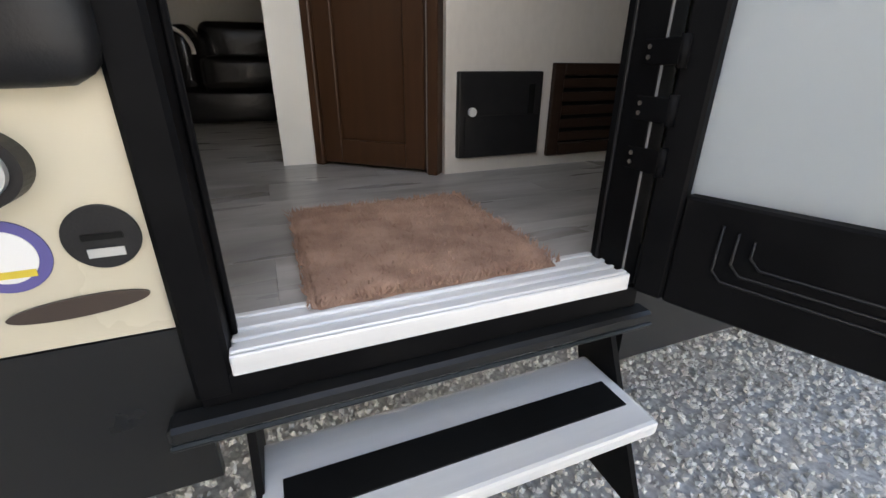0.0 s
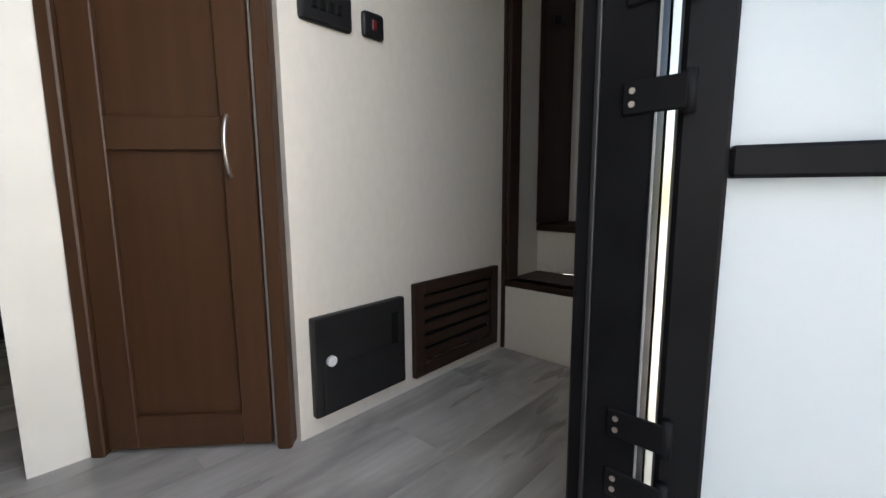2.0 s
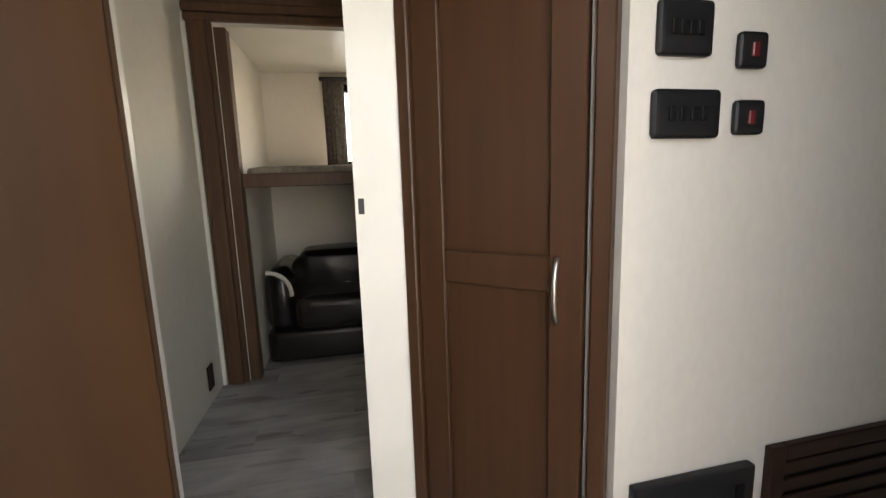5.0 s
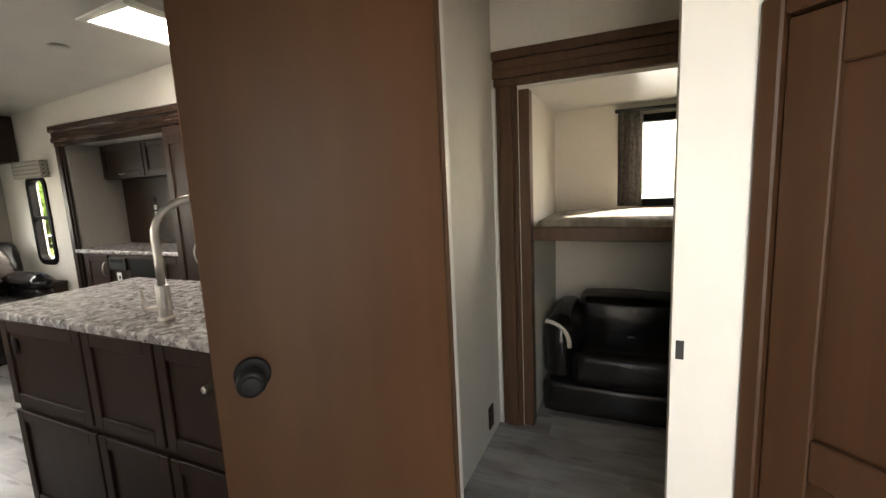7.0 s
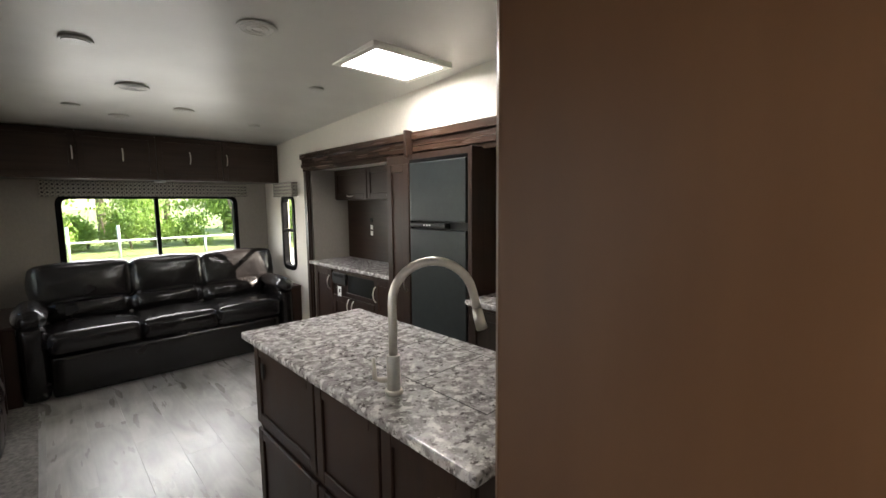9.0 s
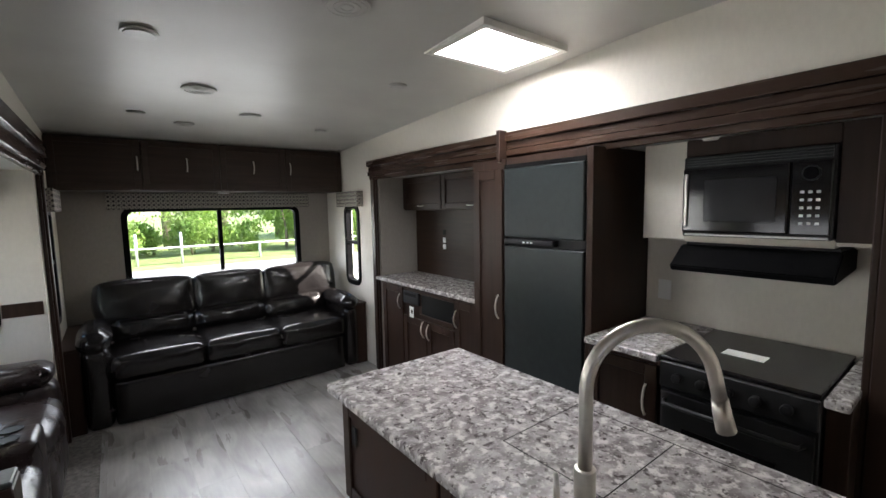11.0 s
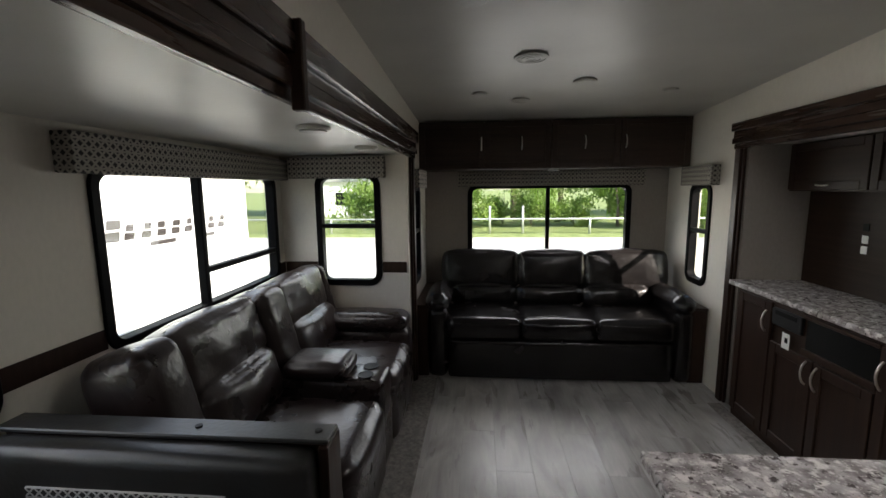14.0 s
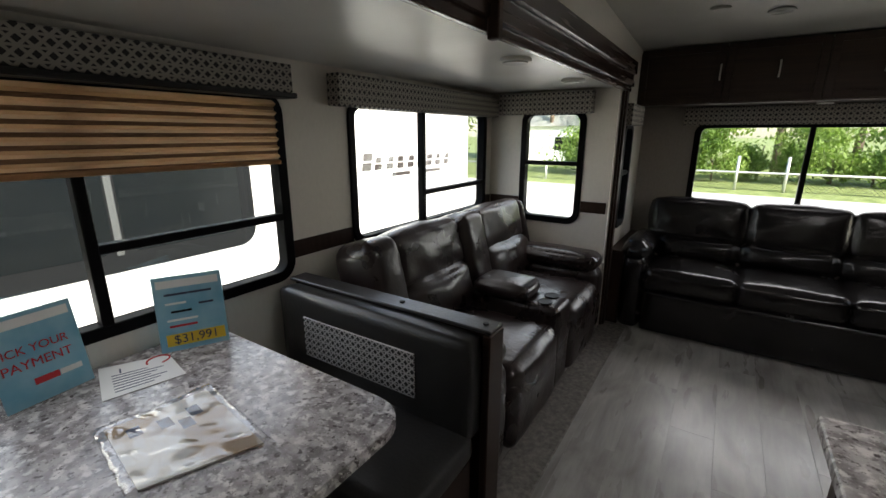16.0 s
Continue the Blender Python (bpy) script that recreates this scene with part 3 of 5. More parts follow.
kt = slide_trim("kitchen_slide_trim", "-", W - 0.001, -4.165, -0.65, 1.825, 2.0, (-0.762, -4.16), "dark stained moulded trim around the kitchen slide")
part("joint_block", box(2.235, 2.30, -2.445, -2.415, 1.82, 2.012, 0.004), M_WOOD, kt)
st = slide_trim("seating_slide_trim", "+", 0.001, -4.40, -0.40, 1.815, 2.02, (-0.565, -4.4), "dark stained moulded trim around the seating slide")
part("joint_block", box(0.035, 0.075, -2.705, -2.675, 1.79, 2.025, 0.004), M_WOOD, st)
bt = slide_trim("bunk_slide_trim", "-", W - 0.001, -6.3, -4.64, 1.805, 1.968, (-4.757,), "walnut moulded trim around the bunk slide")
part("inner_jamb", box(2.3405, 2.414, -4.812, -4.755, 0.0, 1.786, 0.002), M_TRIM, bt)
part("edge_strip", box(2.318, 2.3385, -4.645, -4.627, 0, 1.80, 0.002), M_WHITE, thing("white_corner_strip", "narrow white strip beside the bunk slide post", "trim", (2.33, -4.636, 0)))

# steps of the seating slide: dark stripe on the walls
for nm, bb in (("wall_stripe", (-0.999, -0.996, -2.70, -2.28)), ("wall_stripe", (-0.999, -0.996, -0.74, -0.622))):
    s = thing(nm, "dark brown painted stripe band on the slide wall", "stripe", (bb[0], bb[2], 0.93))
    part("band", box(*bb, 0.93, 1.015), M_WOOD, s)
for x0, x1 in ((-0.99, -0.73), (-0.21, -0.02)):
    s = thing("wall_stripe", "dark brown painted stripe band on the slide wall", "stripe", (x0, -0.62, 0.93))
    part("band", box(x0, x1, -0.625, -0.6215, 0.93, 1.015), M_WOOD, s)

# windows
window("window_1", ("y-", 0.43), 0.46, 1.97, 0.88, 1.58, "wide black framed sliding rear window", (1.212,))
window("window_2", ("x-", W), -0.33, -0.06, 0.80, 1.57, "tall narrow black framed window", (), ((-0.33, -0.06, 1.21),))
window("window_3", ("x+", 0.0), -0.33, -0.06, 0.80, 1.57, "tall narrow black framed window", (), ((-0.33, -0.06, 1.21),))
window("window_4", ("x+", -1.0), -2.25, -0.76, 0.93, 1.66, "wide black framed slide window", (-1.60,), ((-1.60, -0.76, 1.13),))
window("window_5", ("x+", -1.0), -4.2, -2.72, 0.87, 1.66, "black framed dinette window under a shade", (-3.46,), ((-3.46, -2.72, 1.14),))
window("window_6", ("y-", -0.62), -0.69, -0.25, 0.86, 1.67, "black framed window in the slide end", (), ((-0.69, -0.25, 1.295),))
window("window_7", ("x-", 3.20), -5.95, -5.27, 1.18, 1.68, "small bright bunk window", ())
valance(("y-", 0.43), 0.33, 2.10, 1.592, 1.735, 0.07, "patterned grey fabric valance above the rear window")
valance(("x-", W), -0.46, 0.03, 1.58, 1.735, 0.07, "patterned grey fabric valance above the narrow window")
valance(("x+", 0.0), -0.46, 0.03, 1.58, 1.735, 0.07, "patterned grey fabric valance above the narrow window")
valance(("x+", -1.0), -2.41, -0.66, 1.648, 1.80, 0.085, "long patterned fabric valance above the slide window")
valance(("y-", -0.62), -0.90, -0.165, 1.662, 1.825, 0.08, "patterned fabric valance above the slide end window")
v = valance(("x+", -1.0), -4.25, -2.675, 1.685, 1.80, 0.085, "patterned fabric valance above the dinette window")
part("bottom_rail", box(-0.998, -0.90, -4.25, -2.665, 1.662, 1.684, 0.004), M_BLACKP, v, "black lower rail")

# pleated shade
sh = thing("pleated_shade", "half-lowered tan pleated window shade", "window shade", (-0.96, -3.46, 1.39))
bm = bmesh.new()
n = 14
vs = []
for i in range(n + 1):
    z = 1.655 - (1.655 - 1.40) * i / n
    x = -0.986 + (0.03 if i % 2 else 0.0)
    vs.append([bm.verts.new((x, y, z)) for y in (-4.22, -3.6, -3.1, -2.74)])
for r0, r1 in zip(vs, vs[1:]):
    for k in range(3):
        bm.faces.new((r0[k], r0[k + 1], r1[k + 1], r1[k]))
part("pleats", bm, M_SHADE, sh)
# added dark strips that draw the shadow in each inner fold
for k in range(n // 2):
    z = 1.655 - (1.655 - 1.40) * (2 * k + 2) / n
    part("fold_shadow", box(-0.986, -0.9685, -4.219, -2.741, z - 0.007, z + 0.007, 0.003), M_FOLD_SHADOW, sh)
part("rail", box(-0.978, -0.952, -4.22, -2.74, 1.385, 1.402, 0.003), M_SHADE, sh)

# skylight
sk = thing("skylight", "bright white daylit ceiling skylight over the kitchen", "skylight", (1.9, -2.76, 2.32))
part("dome", box(1.62, 2.18, -2.98, -2.54, 2.3345, 2.34), M_SKYLIGHT, sk)
bm = bmesh.new()
for x0, x1, y0, y1 in ((1.62, 1.662, -2.97, -2.55), (2.138, 2.18, -2.97, -2.55), (1.663, 2.137, -2.582, -2.55), (1.663, 2.137, -2.97, -2.938)):
    box(x0, x1, y0, y1, 2.298, 2.334, 0.002, bm)
part("well_trim", bm, M_WHITE, sk)

# rear overhead cabinets
rc = thing("rear_overhead_cabinet", "dark stained overhead cabinets across the rear wall", "cabinet", (1.17, 0.2, 1.74))
part("body", box(0.002, W - 0.002, 0.02, 0.428, 1.742, 2.14, 0.003), M_WOODR, rc)
for u0, u1, hu in ((0.01, 0.585, 0.56), (0.59, 1.165, 0.91), (1.17, 1.745, 1.45), (1.75, 2.33, 1.79)):
    shaker(rc, ("y-", 0.02), u0, u1, 1.75, 2.155, M_WOODR, "door", (hu, 1.96, 0.11), 0.05)

# wall furniture of the hallway
fp = thing("furnace_access_panel", "black metal furnace access panel with a round lock", "access panel", (0.77, -6.09, 0.055))
part("plate", fbox(("x-", 0.775), -6.258, -5.927, 0.057, 0.342, 0.001, 0.026, 0.006, None, 2), M_BLACKP, fp)
part("lower_flap", fbox(("x-", 0.749), -6.25, -5.95, 0.062, 0.20, 0.0, 0.003, 0.001), M_BLACKP, fp)
part("lock", disc((0.745, -5.977, 0.213), (1, 0, 0), 0.015, 0.012, 24, 0.002), M_ALU, fp, "round silver lock")
part("slot", fbox(("x-", 0.749), -6.225, -6.20, 0.20, 0.30, 0.0, 0.004, 0.001), M_CHAR, fp)
lv = thing("louvred_vent", "dark wood louvred return air vent", "vent", (0.77, -6.55, 0.04))
F = ("x-", 0.775)
bm = fbox(F, -6.79, -6.745, 0.04, 0.37, 0.001, 0.022, 0.003)
fbox(F, -6.355, -6.308, 0.04, 0.37, 0.001, 0.022, 0.003, bm)
fbox(F, -6.744, -6.356, 0.328, 0.37, 0.001, 0.021, 0.003, bm)
fbox(F, -6.744, -6.356, 0.04, 0.082, 0.001, 0.021, 0.003, bm)
part("vent_frame", bm, M_WOODX, lv)
part("backing", fbox(F, -6.744, -6.356, 0.083, 0.327, 0.0005, 0.002), M_CHAR, lv)
for i in range(5):
    z = 0.092 + i * 0.048
    bm = fbox(F, -6.744, -6.356, z, z + 0.034, 0.006, 0.014, 0.002)
    part("slat", bm, M_WOODX, lv)
for y0, y1, z0, z1, lab, cat in ((-6.096, -5.94, 1.102, 1.196, "black tank monitor panel with a row of switches", "control panel"), (-6.208, -6.135, 1.108, 1.177, "small black wall switch", "wall switch"),
                            (-6.203, -6.134, 1.239, 1.309, "small black wall switch", "wall switch"), (-6.068, -5.945, 1.258, 1.36, "black wall thermostat panel", "control panel")):
    c = thing(cat.replace(" ", "_"), lab, cat, (0.77, (y0 + y1) / 2, z0))
    part("cover_plate", fbox(("x-", 0.775), y0, y1, z0, z1, 0.001, 0.016, 0.012, None, 3), M_BLACKP, c)
    for i in range(4 if y1 - y0 > 0.1 else 1):
        u = y0 + (y1 - y0) * (0.26 + 0.16 * i) if y1 - y0 > 0.1 else (y0 + y1) / 2
        part("switch", fbox(("x-", 0.761), u - 0.008, u + 0.008, (z0 + z1) / 2 - 0.014, (z0 + z1) / 2 + 0.014, 0, 0.007, 0.002), M_CHAR if y1 - y0 > 0.1 else M_DIMRED, c, "" if y1 - y0 > 0.1 else "red rocker switch")

# ---- kitchen slide ----
KB = 2.755
tvc = thing("media_cabinet", "dark stained media base cabinet with cubby and curved pulls", "cabinet", (2.5, -1.5, 0))
part("body", box(2.295, KB, -2.175, -0.90, 0.0, 0.893, 0.003), M_WOOD, tvc)
F = ("x-", 2.295)
shaker(tvc, F, -1.235, -0.905, 0.06, 0.885, M_WOOD, "door", (-1.205, 0.765))
shaker(tvc, F, -1.575, -1.245, 0.06, 0.655, M_WOOD, "door", (-1.548, 0.585))
shaker(tvc, F, -1.925, -1.585, 0.06, 0.655, M_WOOD, "door", (-1.622, 0.578))
shaker(tvc, F, -2.17, -1.935, 0.06, 0.885, M_WOOD, "door", (-1.965, 0.755))
# no recess is cut: a black plate paints the cubby's dark inside
part("cubby", fbox(F, -1.92, -1.50, 0.70, 0.865, 0.0, 0.004, 0.001), M_CHAR, tvc, "flat black plate painting the shade of an open cubby")
bm = fbox(F, -1.93, -1.49, 0.865, 0.885, 0, 0.018, 0.002)
fbox(F, -1.93, -1.49, 0.665, 0.70, 0, 0.018, 0.002, bm)
part("cubby_rail", bm, M_WOOD, tvc)
rad = thing("car_stereo", "black radio unit set into the media cabinet", "radio", (2.29, -1.37, 0.74))
part("face", fbox(F, -1.48, -1.25, 0.765, 0.865, 0.001, 0.022, 0.004), M_BLACKP, rad)
part("display", fbox(("x-", 2.273), -1.45, -1.28, 0.83, 0.855, 0, 0.002), M_CHAR, rad)
tag = thing("hang_tag", "white paper tag hanging on the radio", "tag", (2.27, -1.385, 0.65))
part("card", fbox(("x-", 2.272), -1.415, -1.355, 0.655, 0.745, 0.001, 0.003, 0.0008), M_PAPER, tag)
part("print_block", fbox(("x-", 2.2685), -1.402, -1.38, 0.69, 0.72, 0.0, 0.001), M_CHAR, tag)


def countertop(name, x0, x1, y0, y1, z, label, r=0.012):
    t = thing(name, label, "countertop", ((x0 + x1) / 2, (y0 + y1) / 2, z - 0.032))
    part("slab", box(x0, x1, y0, y1, z - 0.032, z, 0.009, None, 3), M_GRANITE, t, "", False)
    return t


countertop("media_countertop", 2.275, KB, -2.176, -0.785, 0.93, "grey granite-look countertop on the media cabinet")
mb = thing("media_back_panel", "dark stained television back panel with wall outlets", "panel", (2.74, -1.5, 0.93))
part("board", box(2.735, 2.757, -2.176, -0.80, 0.93, 1.535, 0.002), M_WOODX, mb)
for z in (1.33, 1.26, 1.20):
    part("outlet", box(2.729, 2.7345, -1.27, -1.23, z - 0.02, z + 0.025, 0.002), M_PAPER if z < 1.3 else M_CHAR, mb, "small wall outlet")
uc = thing("media_upper_cabinet", "dark stained upper cabinets above the media counter", "cabinet", (2.67, -1.5, 1.53))
part("body", box(2.60, 2.757, -2.176, -0.80, 1.535, 1.84, 0.002), M_WOODX, uc)
for a, b in ((-1.40, -0.81), (-2.17, -1.41)):
    d = shaker(uc, ("x-", 2.60), a, b, 1.545, 1.835, M_WOODX, "door", None, 0.05)
    m = (a + b) / 2
    part("handle", tube([(2.575, m - 0.05 + 0.1 * i / 8, 1.575 - 0.004 * math.sin(math.pi * i / 8)) for i in range(9)], 0.005, 8), M_CHROME, d, "slim nickel pull", True)
pan = thing("pantry_cabinet", "tall dark stained pantry cabinet beside the fridge", "cabinet", (2.5, -2.32, 0))
part("body", box(2.255, KB, -2.475, -2.18, 0, 1.84, 0.003), M_WOOD, pan)
shaker(pan, ("x-", 2.255), -2.46, -2.20, 0.06, 1.78, M_WOOD, "door", (-2.43, 0.935, 0.15), 0.06)

fridge = thing("refrigerator", "black two-door refrigerator set in dark cabinetry", "refrigerator", (2.5, -2.78, 0))
part("cabinet_body", box(2.265, KB, -3.06, -2.485, 0.10, 1.80, 0.003), M_BLACKP, fridge)
part("freezer_door", box(2.215, 2.262, -3.045, -2.50, 1.375, 1.775, 0.012, None, 3), M_FRIDGE, fridge)
part("lower_door", box(2.215, 2.262, -3.045, -2.50, 0.13, 1.325, 0.012, None, 3), M_FRIDGE, fridge)
cp = part("control_strip", box(2.212, 2.262, -2.86, -2.50, 1.333, 1.367, 0.01, None, 2), M_BLACKP, fridge, "black control strip")
for i in range(3):
    part("indicator", box(2.2105, 2.2118, -2.72 + i * 0.028, -2.704 + i * 0.028, 1.346, 1.354), M_PAPER, cp)
bm = box(2.228, 2.262, -3.056, -3.046, 0.10, 1.80, 0.002)
box(2.228, 2.262, -2.499, -2.487, 0.10, 1.80, 0.002, bm)
box(2.228, 2.262, -3.045, -2.50, 1.776, 1.80, 0.002, bm)
part("surround", bm, M_BLACK, fridge)
fpnl = thing("fridge_side_panel", "dark stained tall panel beside the fridge", "panel", (2.5, -3.08, 0))
part("board", box(2.21, KB, -3.10, -3.064, 0, 1.84, 0.003), M_WOOD, fpnl)
part("base_rail", box(2.262, KB, -3.062, -2.487, 0.0, 0.098, 0.002), M_WOOD, fpnl)
part("top_rail", box(2.25, KB, -3.062, -2.487, 1.802, 1.84, 0.002), M_WOOD, fpnl)

kb = thing("kitchen_base_cabinet", "dark stained base cabinet between fridge and range", "cabinet", (2.45, -3.27, 0))
part("body", box(2.19, KB, -3.455, -3.103, 0, 0.887, 0.003), M_WOOD, kb)
shaker(kb, ("x-", 2.19), -3.445, -3.11, 0.08, 0.86, M_WOOD, "door", (-3.40, 0.70, 0.14))
kb2 = thing("kitchen_base_cabinet", "narrow dark stained base cabinet beside the range", "cabinet", (2.45, -4.03, 0))
part("body", box(2.19, KB, -4.057, -3.992, 0, 0.887, 0.003), M_WOOD, kb2)
countertop("kitchen_countertop", 2.14, KB, -3.457, -3.102, 0.92, "grey granite-look countertop beside the range")
countertop("kitchen_countertop", 2.14, KB, -4.058, -3.993, 0.92, "small grey granite-look countertop end piece")

rg = thing("gas_range", "black gas range with glass cover and oven", "range", (2.45, -3.72, 0))
part("body", box(2.175, KB - 0.03, -3.985, -3.462, 0.02, 0.90, 0.004), M_BLACKP, rg)
part("glass_cover", box(2.16, KB - 0.02, -3.983, -3.464, 0.904, 0.922, 0.006, None, 2), material("black cover glass", (0.01, 0.01, 0.011), 0.08), rg, "glossy black cover")
part("control_panel", box(2.155, 2.175, -3.983, -3.464, 0.79, 0.90, 0.005), M_BLACKP, rg)
for i in range(5):
    part("knob", disc((2.142, -3.54 - i * 0.09, 0.845), (1, 0, 0), 0.019, 0.026, 20, 0.004), M_BLACKP, rg, "", True)
od = part("oven_door", box(2.15, 2.175, -3.975, -3.472, 0.30, 0.775, 0.006, None, 2), M_BLACKP, rg)
part("oven_handle", tube([(2.15, -3.95, 0.735), (2.115, -3.94, 0.735), (2.112, -3.72, 0.735), (2.115, -3.50, 0.735), (2.15, -3.49, 0.735)], 0.009, 8), M_BLACKP, od, "", True)
part("oven_window", box(2.146, 2.1502, -3.88, -3.56, 0.42, 0.64, 0.002), material("dark oven glass", (0.008, 0.008, 0.009), 0.06), od)
ln = thing("care_leaflet", "white leaflet lying on the range cover", "leaflet", (2.4, -3.66, 0.923))
part("sheet", box(2.36, 2.44, -3.77, -3.62, 0.9225, 0.9245), M_PAPER, ln)

mwc = thing("microwave_cabinet", "grey-beige cabinet box around the microwave", "cabinet", (2.6, -3.65, 1.40))
part("side_panel", box(2.50, KB, -3.40, -3.20, 1.385, 1.84, 0.002), M_WALL, mwc)
part("side_panel", box(2.50, KB, -4.055, -3.935, 1.385, 1.84, 0.002), M_WALL, mwc)
part("shelf", box(2.50, KB, -3.934, -3.401, 1.375, 1.405, 0.002), M_WALL, mwc)
part("top_panel", box(2.488, KB, -3.934, -3.401, 1.765, 1.84, 0.003), M_WOOD, mwc, "dark stained panel above the microwave")
part("face_frame", box(2.485, 2.4995, -4.055, -3.935, 1.40, 1.84, 0.003), M_WOOD, mwc, "dark stained face frame")
mw = thing("microwave", "black built-in microwave with round dial", "microwave", (2.5, -3.67, 1.406))
part("body", box(2.46, KB - 0.03, -3.93, -3.405, 1.406, 1.762, 0.005), M_BLACKP, mw)
dr = part("door", box(2.44, 2.46, -3.80, -3.41, 1.425, 1.71, 0.008, None, 2), M_GLOSS, mw)
part("door_window", box(2.436, 2.4405, -3.76, -3.50, 1.475, 1.655, 0.002), material("microwave glass", (0.02, 0.02, 0.022), 0.04), dr, "dark reflective window")
part("door_handle", box(2.428, 2.4405, -3.435, -3.42, 1.45, 1.685, 0.005, None, 2), M_CHROME, dr, "slim bright pull at the door edge")
cpn = part("control_panel", box(2.444, 2.46, -3.925, -3.803, 1.425, 1.71, 0.005), M_GLOSS, mw)
part("dial", disc((2.438, -3.863, 1.66), (1, 0, 0), 0.024, 0.014, 28, 0.004), M_BLACK, cpn, "", True)
part("dial_ring", disc((2.4425, -3.863, 1.66), (1, 0, 0), 0.029, 0.003, 28), M_FRIDGE, cpn)
for i in range(5):
    for j in range(3):
        part("button", box(2.4422, 2.444, -3.893 + j * 0.024, -3.881 + j * 0.024, 1.465 + i * 0.03, 1.475 + i * 0.03), M_GALV, cpn)
for i in range(4):
    part("vent_slat", box(2.450, 2.4598, -3.92, -3.42, 1.718 + i * 0.011, 1.724 + i * 0.011), M_FRIDGE, mw)
part("lower_trim", box(2.448, 2.4598, -3.92, -3.42, 1.409, 1.419, 0.002), M_GALV, mw, "thin bright lower trim")
hd = thing("range_hood", "black range hood under the microwave", "range hood", (2.5, -3.66, 1.25))
bm = bmesh.new()
prof = ((2.757, 1.27), (2.40, 1.25), (2.385, 1.275), (2.50, 1.36), (2.757, 1.36))
rows = [[bm.verts.new((x, y, z)) for x, z in prof] for y in (-3.96, -3.385)]
for i in range(5):
    bm.faces.new((rows[0][i], rows[0][(i + 1) % 5], rows[1][(i + 1) % 5], rows[1][i]))
bm.faces.new(rows[0][::-1])
bm.faces.new(rows[1])
bmesh.ops.recalc_face_normals(bm, faces=bm.faces)
bmesh.ops.bevel(bm, geom=bm.edges[:], offset=0.005, segments=2, affect="EDGES")
part("shell", bm, M_BLACK, hd)
part("mount", box(2.52, KB, -3.95, -3.40, 1.361, 1.374, 0.003), M_BLACKP, hd)
pl = thing("wall_outlet", "white double wall outlet above the counter", "wall outlet", (2.757, -3.2, 1.05))
part("plate", box(2.749, 2.757, -3.235, -3.165, 1.03, 1.14, 0.003), M_PAPER, pl)

# ---- island ----
isl = thing("kitchen_island", "dark stained island base with recessed square panels", "kitchen island", (1.27, -3.55, 0))
IX0, IX1, IY0, IY1 = 1.0, 1.53, -4.24, -2.87
part("body", box(IX0, IX1, IY0, IY1, 0, 0.886, 0.003), M_WOOD, isl)
F = ("x-", IX0)
us = [-2.87, -3.46, -3.87, -4.24]
for z0, z1 in ((0.03, 0.47), (0.50, 0.87)):
    for a, b in zip(us, us[1:]):
        shaker(isl, F, b + 0.006, a - 0.006, z0, z1, M_WOOD, "side_panel", None, 0.05, 0.018)
shaker(isl, ("y+", IY1), IX0 + 0.01, IX1 - 0.01, 0.04, 0.87, M_WOOD, "end_panel", None, 0.06, 0.016)
part("cabinet_knob", disc((0.968, -4.13, 0.765), (1, 0, 0), 0.011, 0.03, 16, 0.003), M_CHROME, isl, "small nickel knob", True)
part("outlet", box(0.979, 0.984, -2.985, -2.955, 0.73, 0.80, 0.002), M_BLACKP, isl, "black outlet")
it = countertop("island_countertop", 0.945, 1.575, -4.28, -2.83, 0.922, "grey granite-look island countertop with sink covers")
bm = bmesh.new()
for x0, x1, y0, y1 in ((1.165, 1.50, -3.515, -3.512), (1.165, 1.168, -4.12, -3.515), (1.50, 1.503, -4.12, -3.512), (1.165, 1.503, -4.123, -4.12), (1.165, 1.503, -3.815, -3.812)):
    box(x0, x1, y0, y1, 0.9215, 0.9226, 0, bm)
part("sink_cover_seam", bm, M_CHAR, it, "dark seam of the fitted sink covers")
fc = thing("kitchen_faucet", "brushed nickel gooseneck pull-down faucet", "faucet", (1.06, -3.835, 0.922))
bx, by = 1.065, -3.835
part("base", disc((bx, by, 0.93), (0, 0, 1), 0.027, 0.014, 28, 0.003), M_CHROME, fc, "", True)
part("column", disc((bx, by, 0.99), (0, 0, 1), 0.021, 0.11, 28, 0.002), M_CHROME, fc, "", True)
dx, dy = Vector((1.0, -0.78, 0)).normalized().xy
pts = [(bx, by, 1.04), (bx, by, 1.12), (bx, by, 1.18), (bx, by, 1.205)]
R = 0.124
for i in range(1, 15):
    q = math.pi * i / 14 * 0.93
    pts.append((bx + dx * R * (1 - math.cos(q)), by + dy * R * (1 - math.cos(q)), 1.205 + R * math.sin(q)))
lx, ly, lz = pts[-1]
pts.append((lx + dx * 0.012, ly + dy * 0.012, lz - 0.05))
part("neck", tube(pts, 0.0135, 16), M_CHROME, fc, "", True)
lx, ly, lz = pts[-1]
part("spray_head", tube([(lx, ly, lz), (lx + dx * 0.006, ly + dy * 0.006, lz - 0.03), (lx + dx * 0.016, ly + dy * 0.016, lz - 0.066)], [0.015, 0.0165, 0.018], 16), M_CHROME, fc, "", True)
part("lever", tube([(bx, by, 0.965), (bx - 0.035, by + 0.02, 0.97), (bx - 0.05, by + 0.028, 0.975), (bx - 0.052, by + 0.03, 1.04)], [0.009, 0.009, 0.008, 0.005], 10), M_CHROME, fc, "", True)

# ---- seating ----
def seams(parent, lines, mat=M_STITCH):
    for pts in lines:
        part("seam", tube(pts, 0.0016, 5), mat, parent, "stitched seam", True)


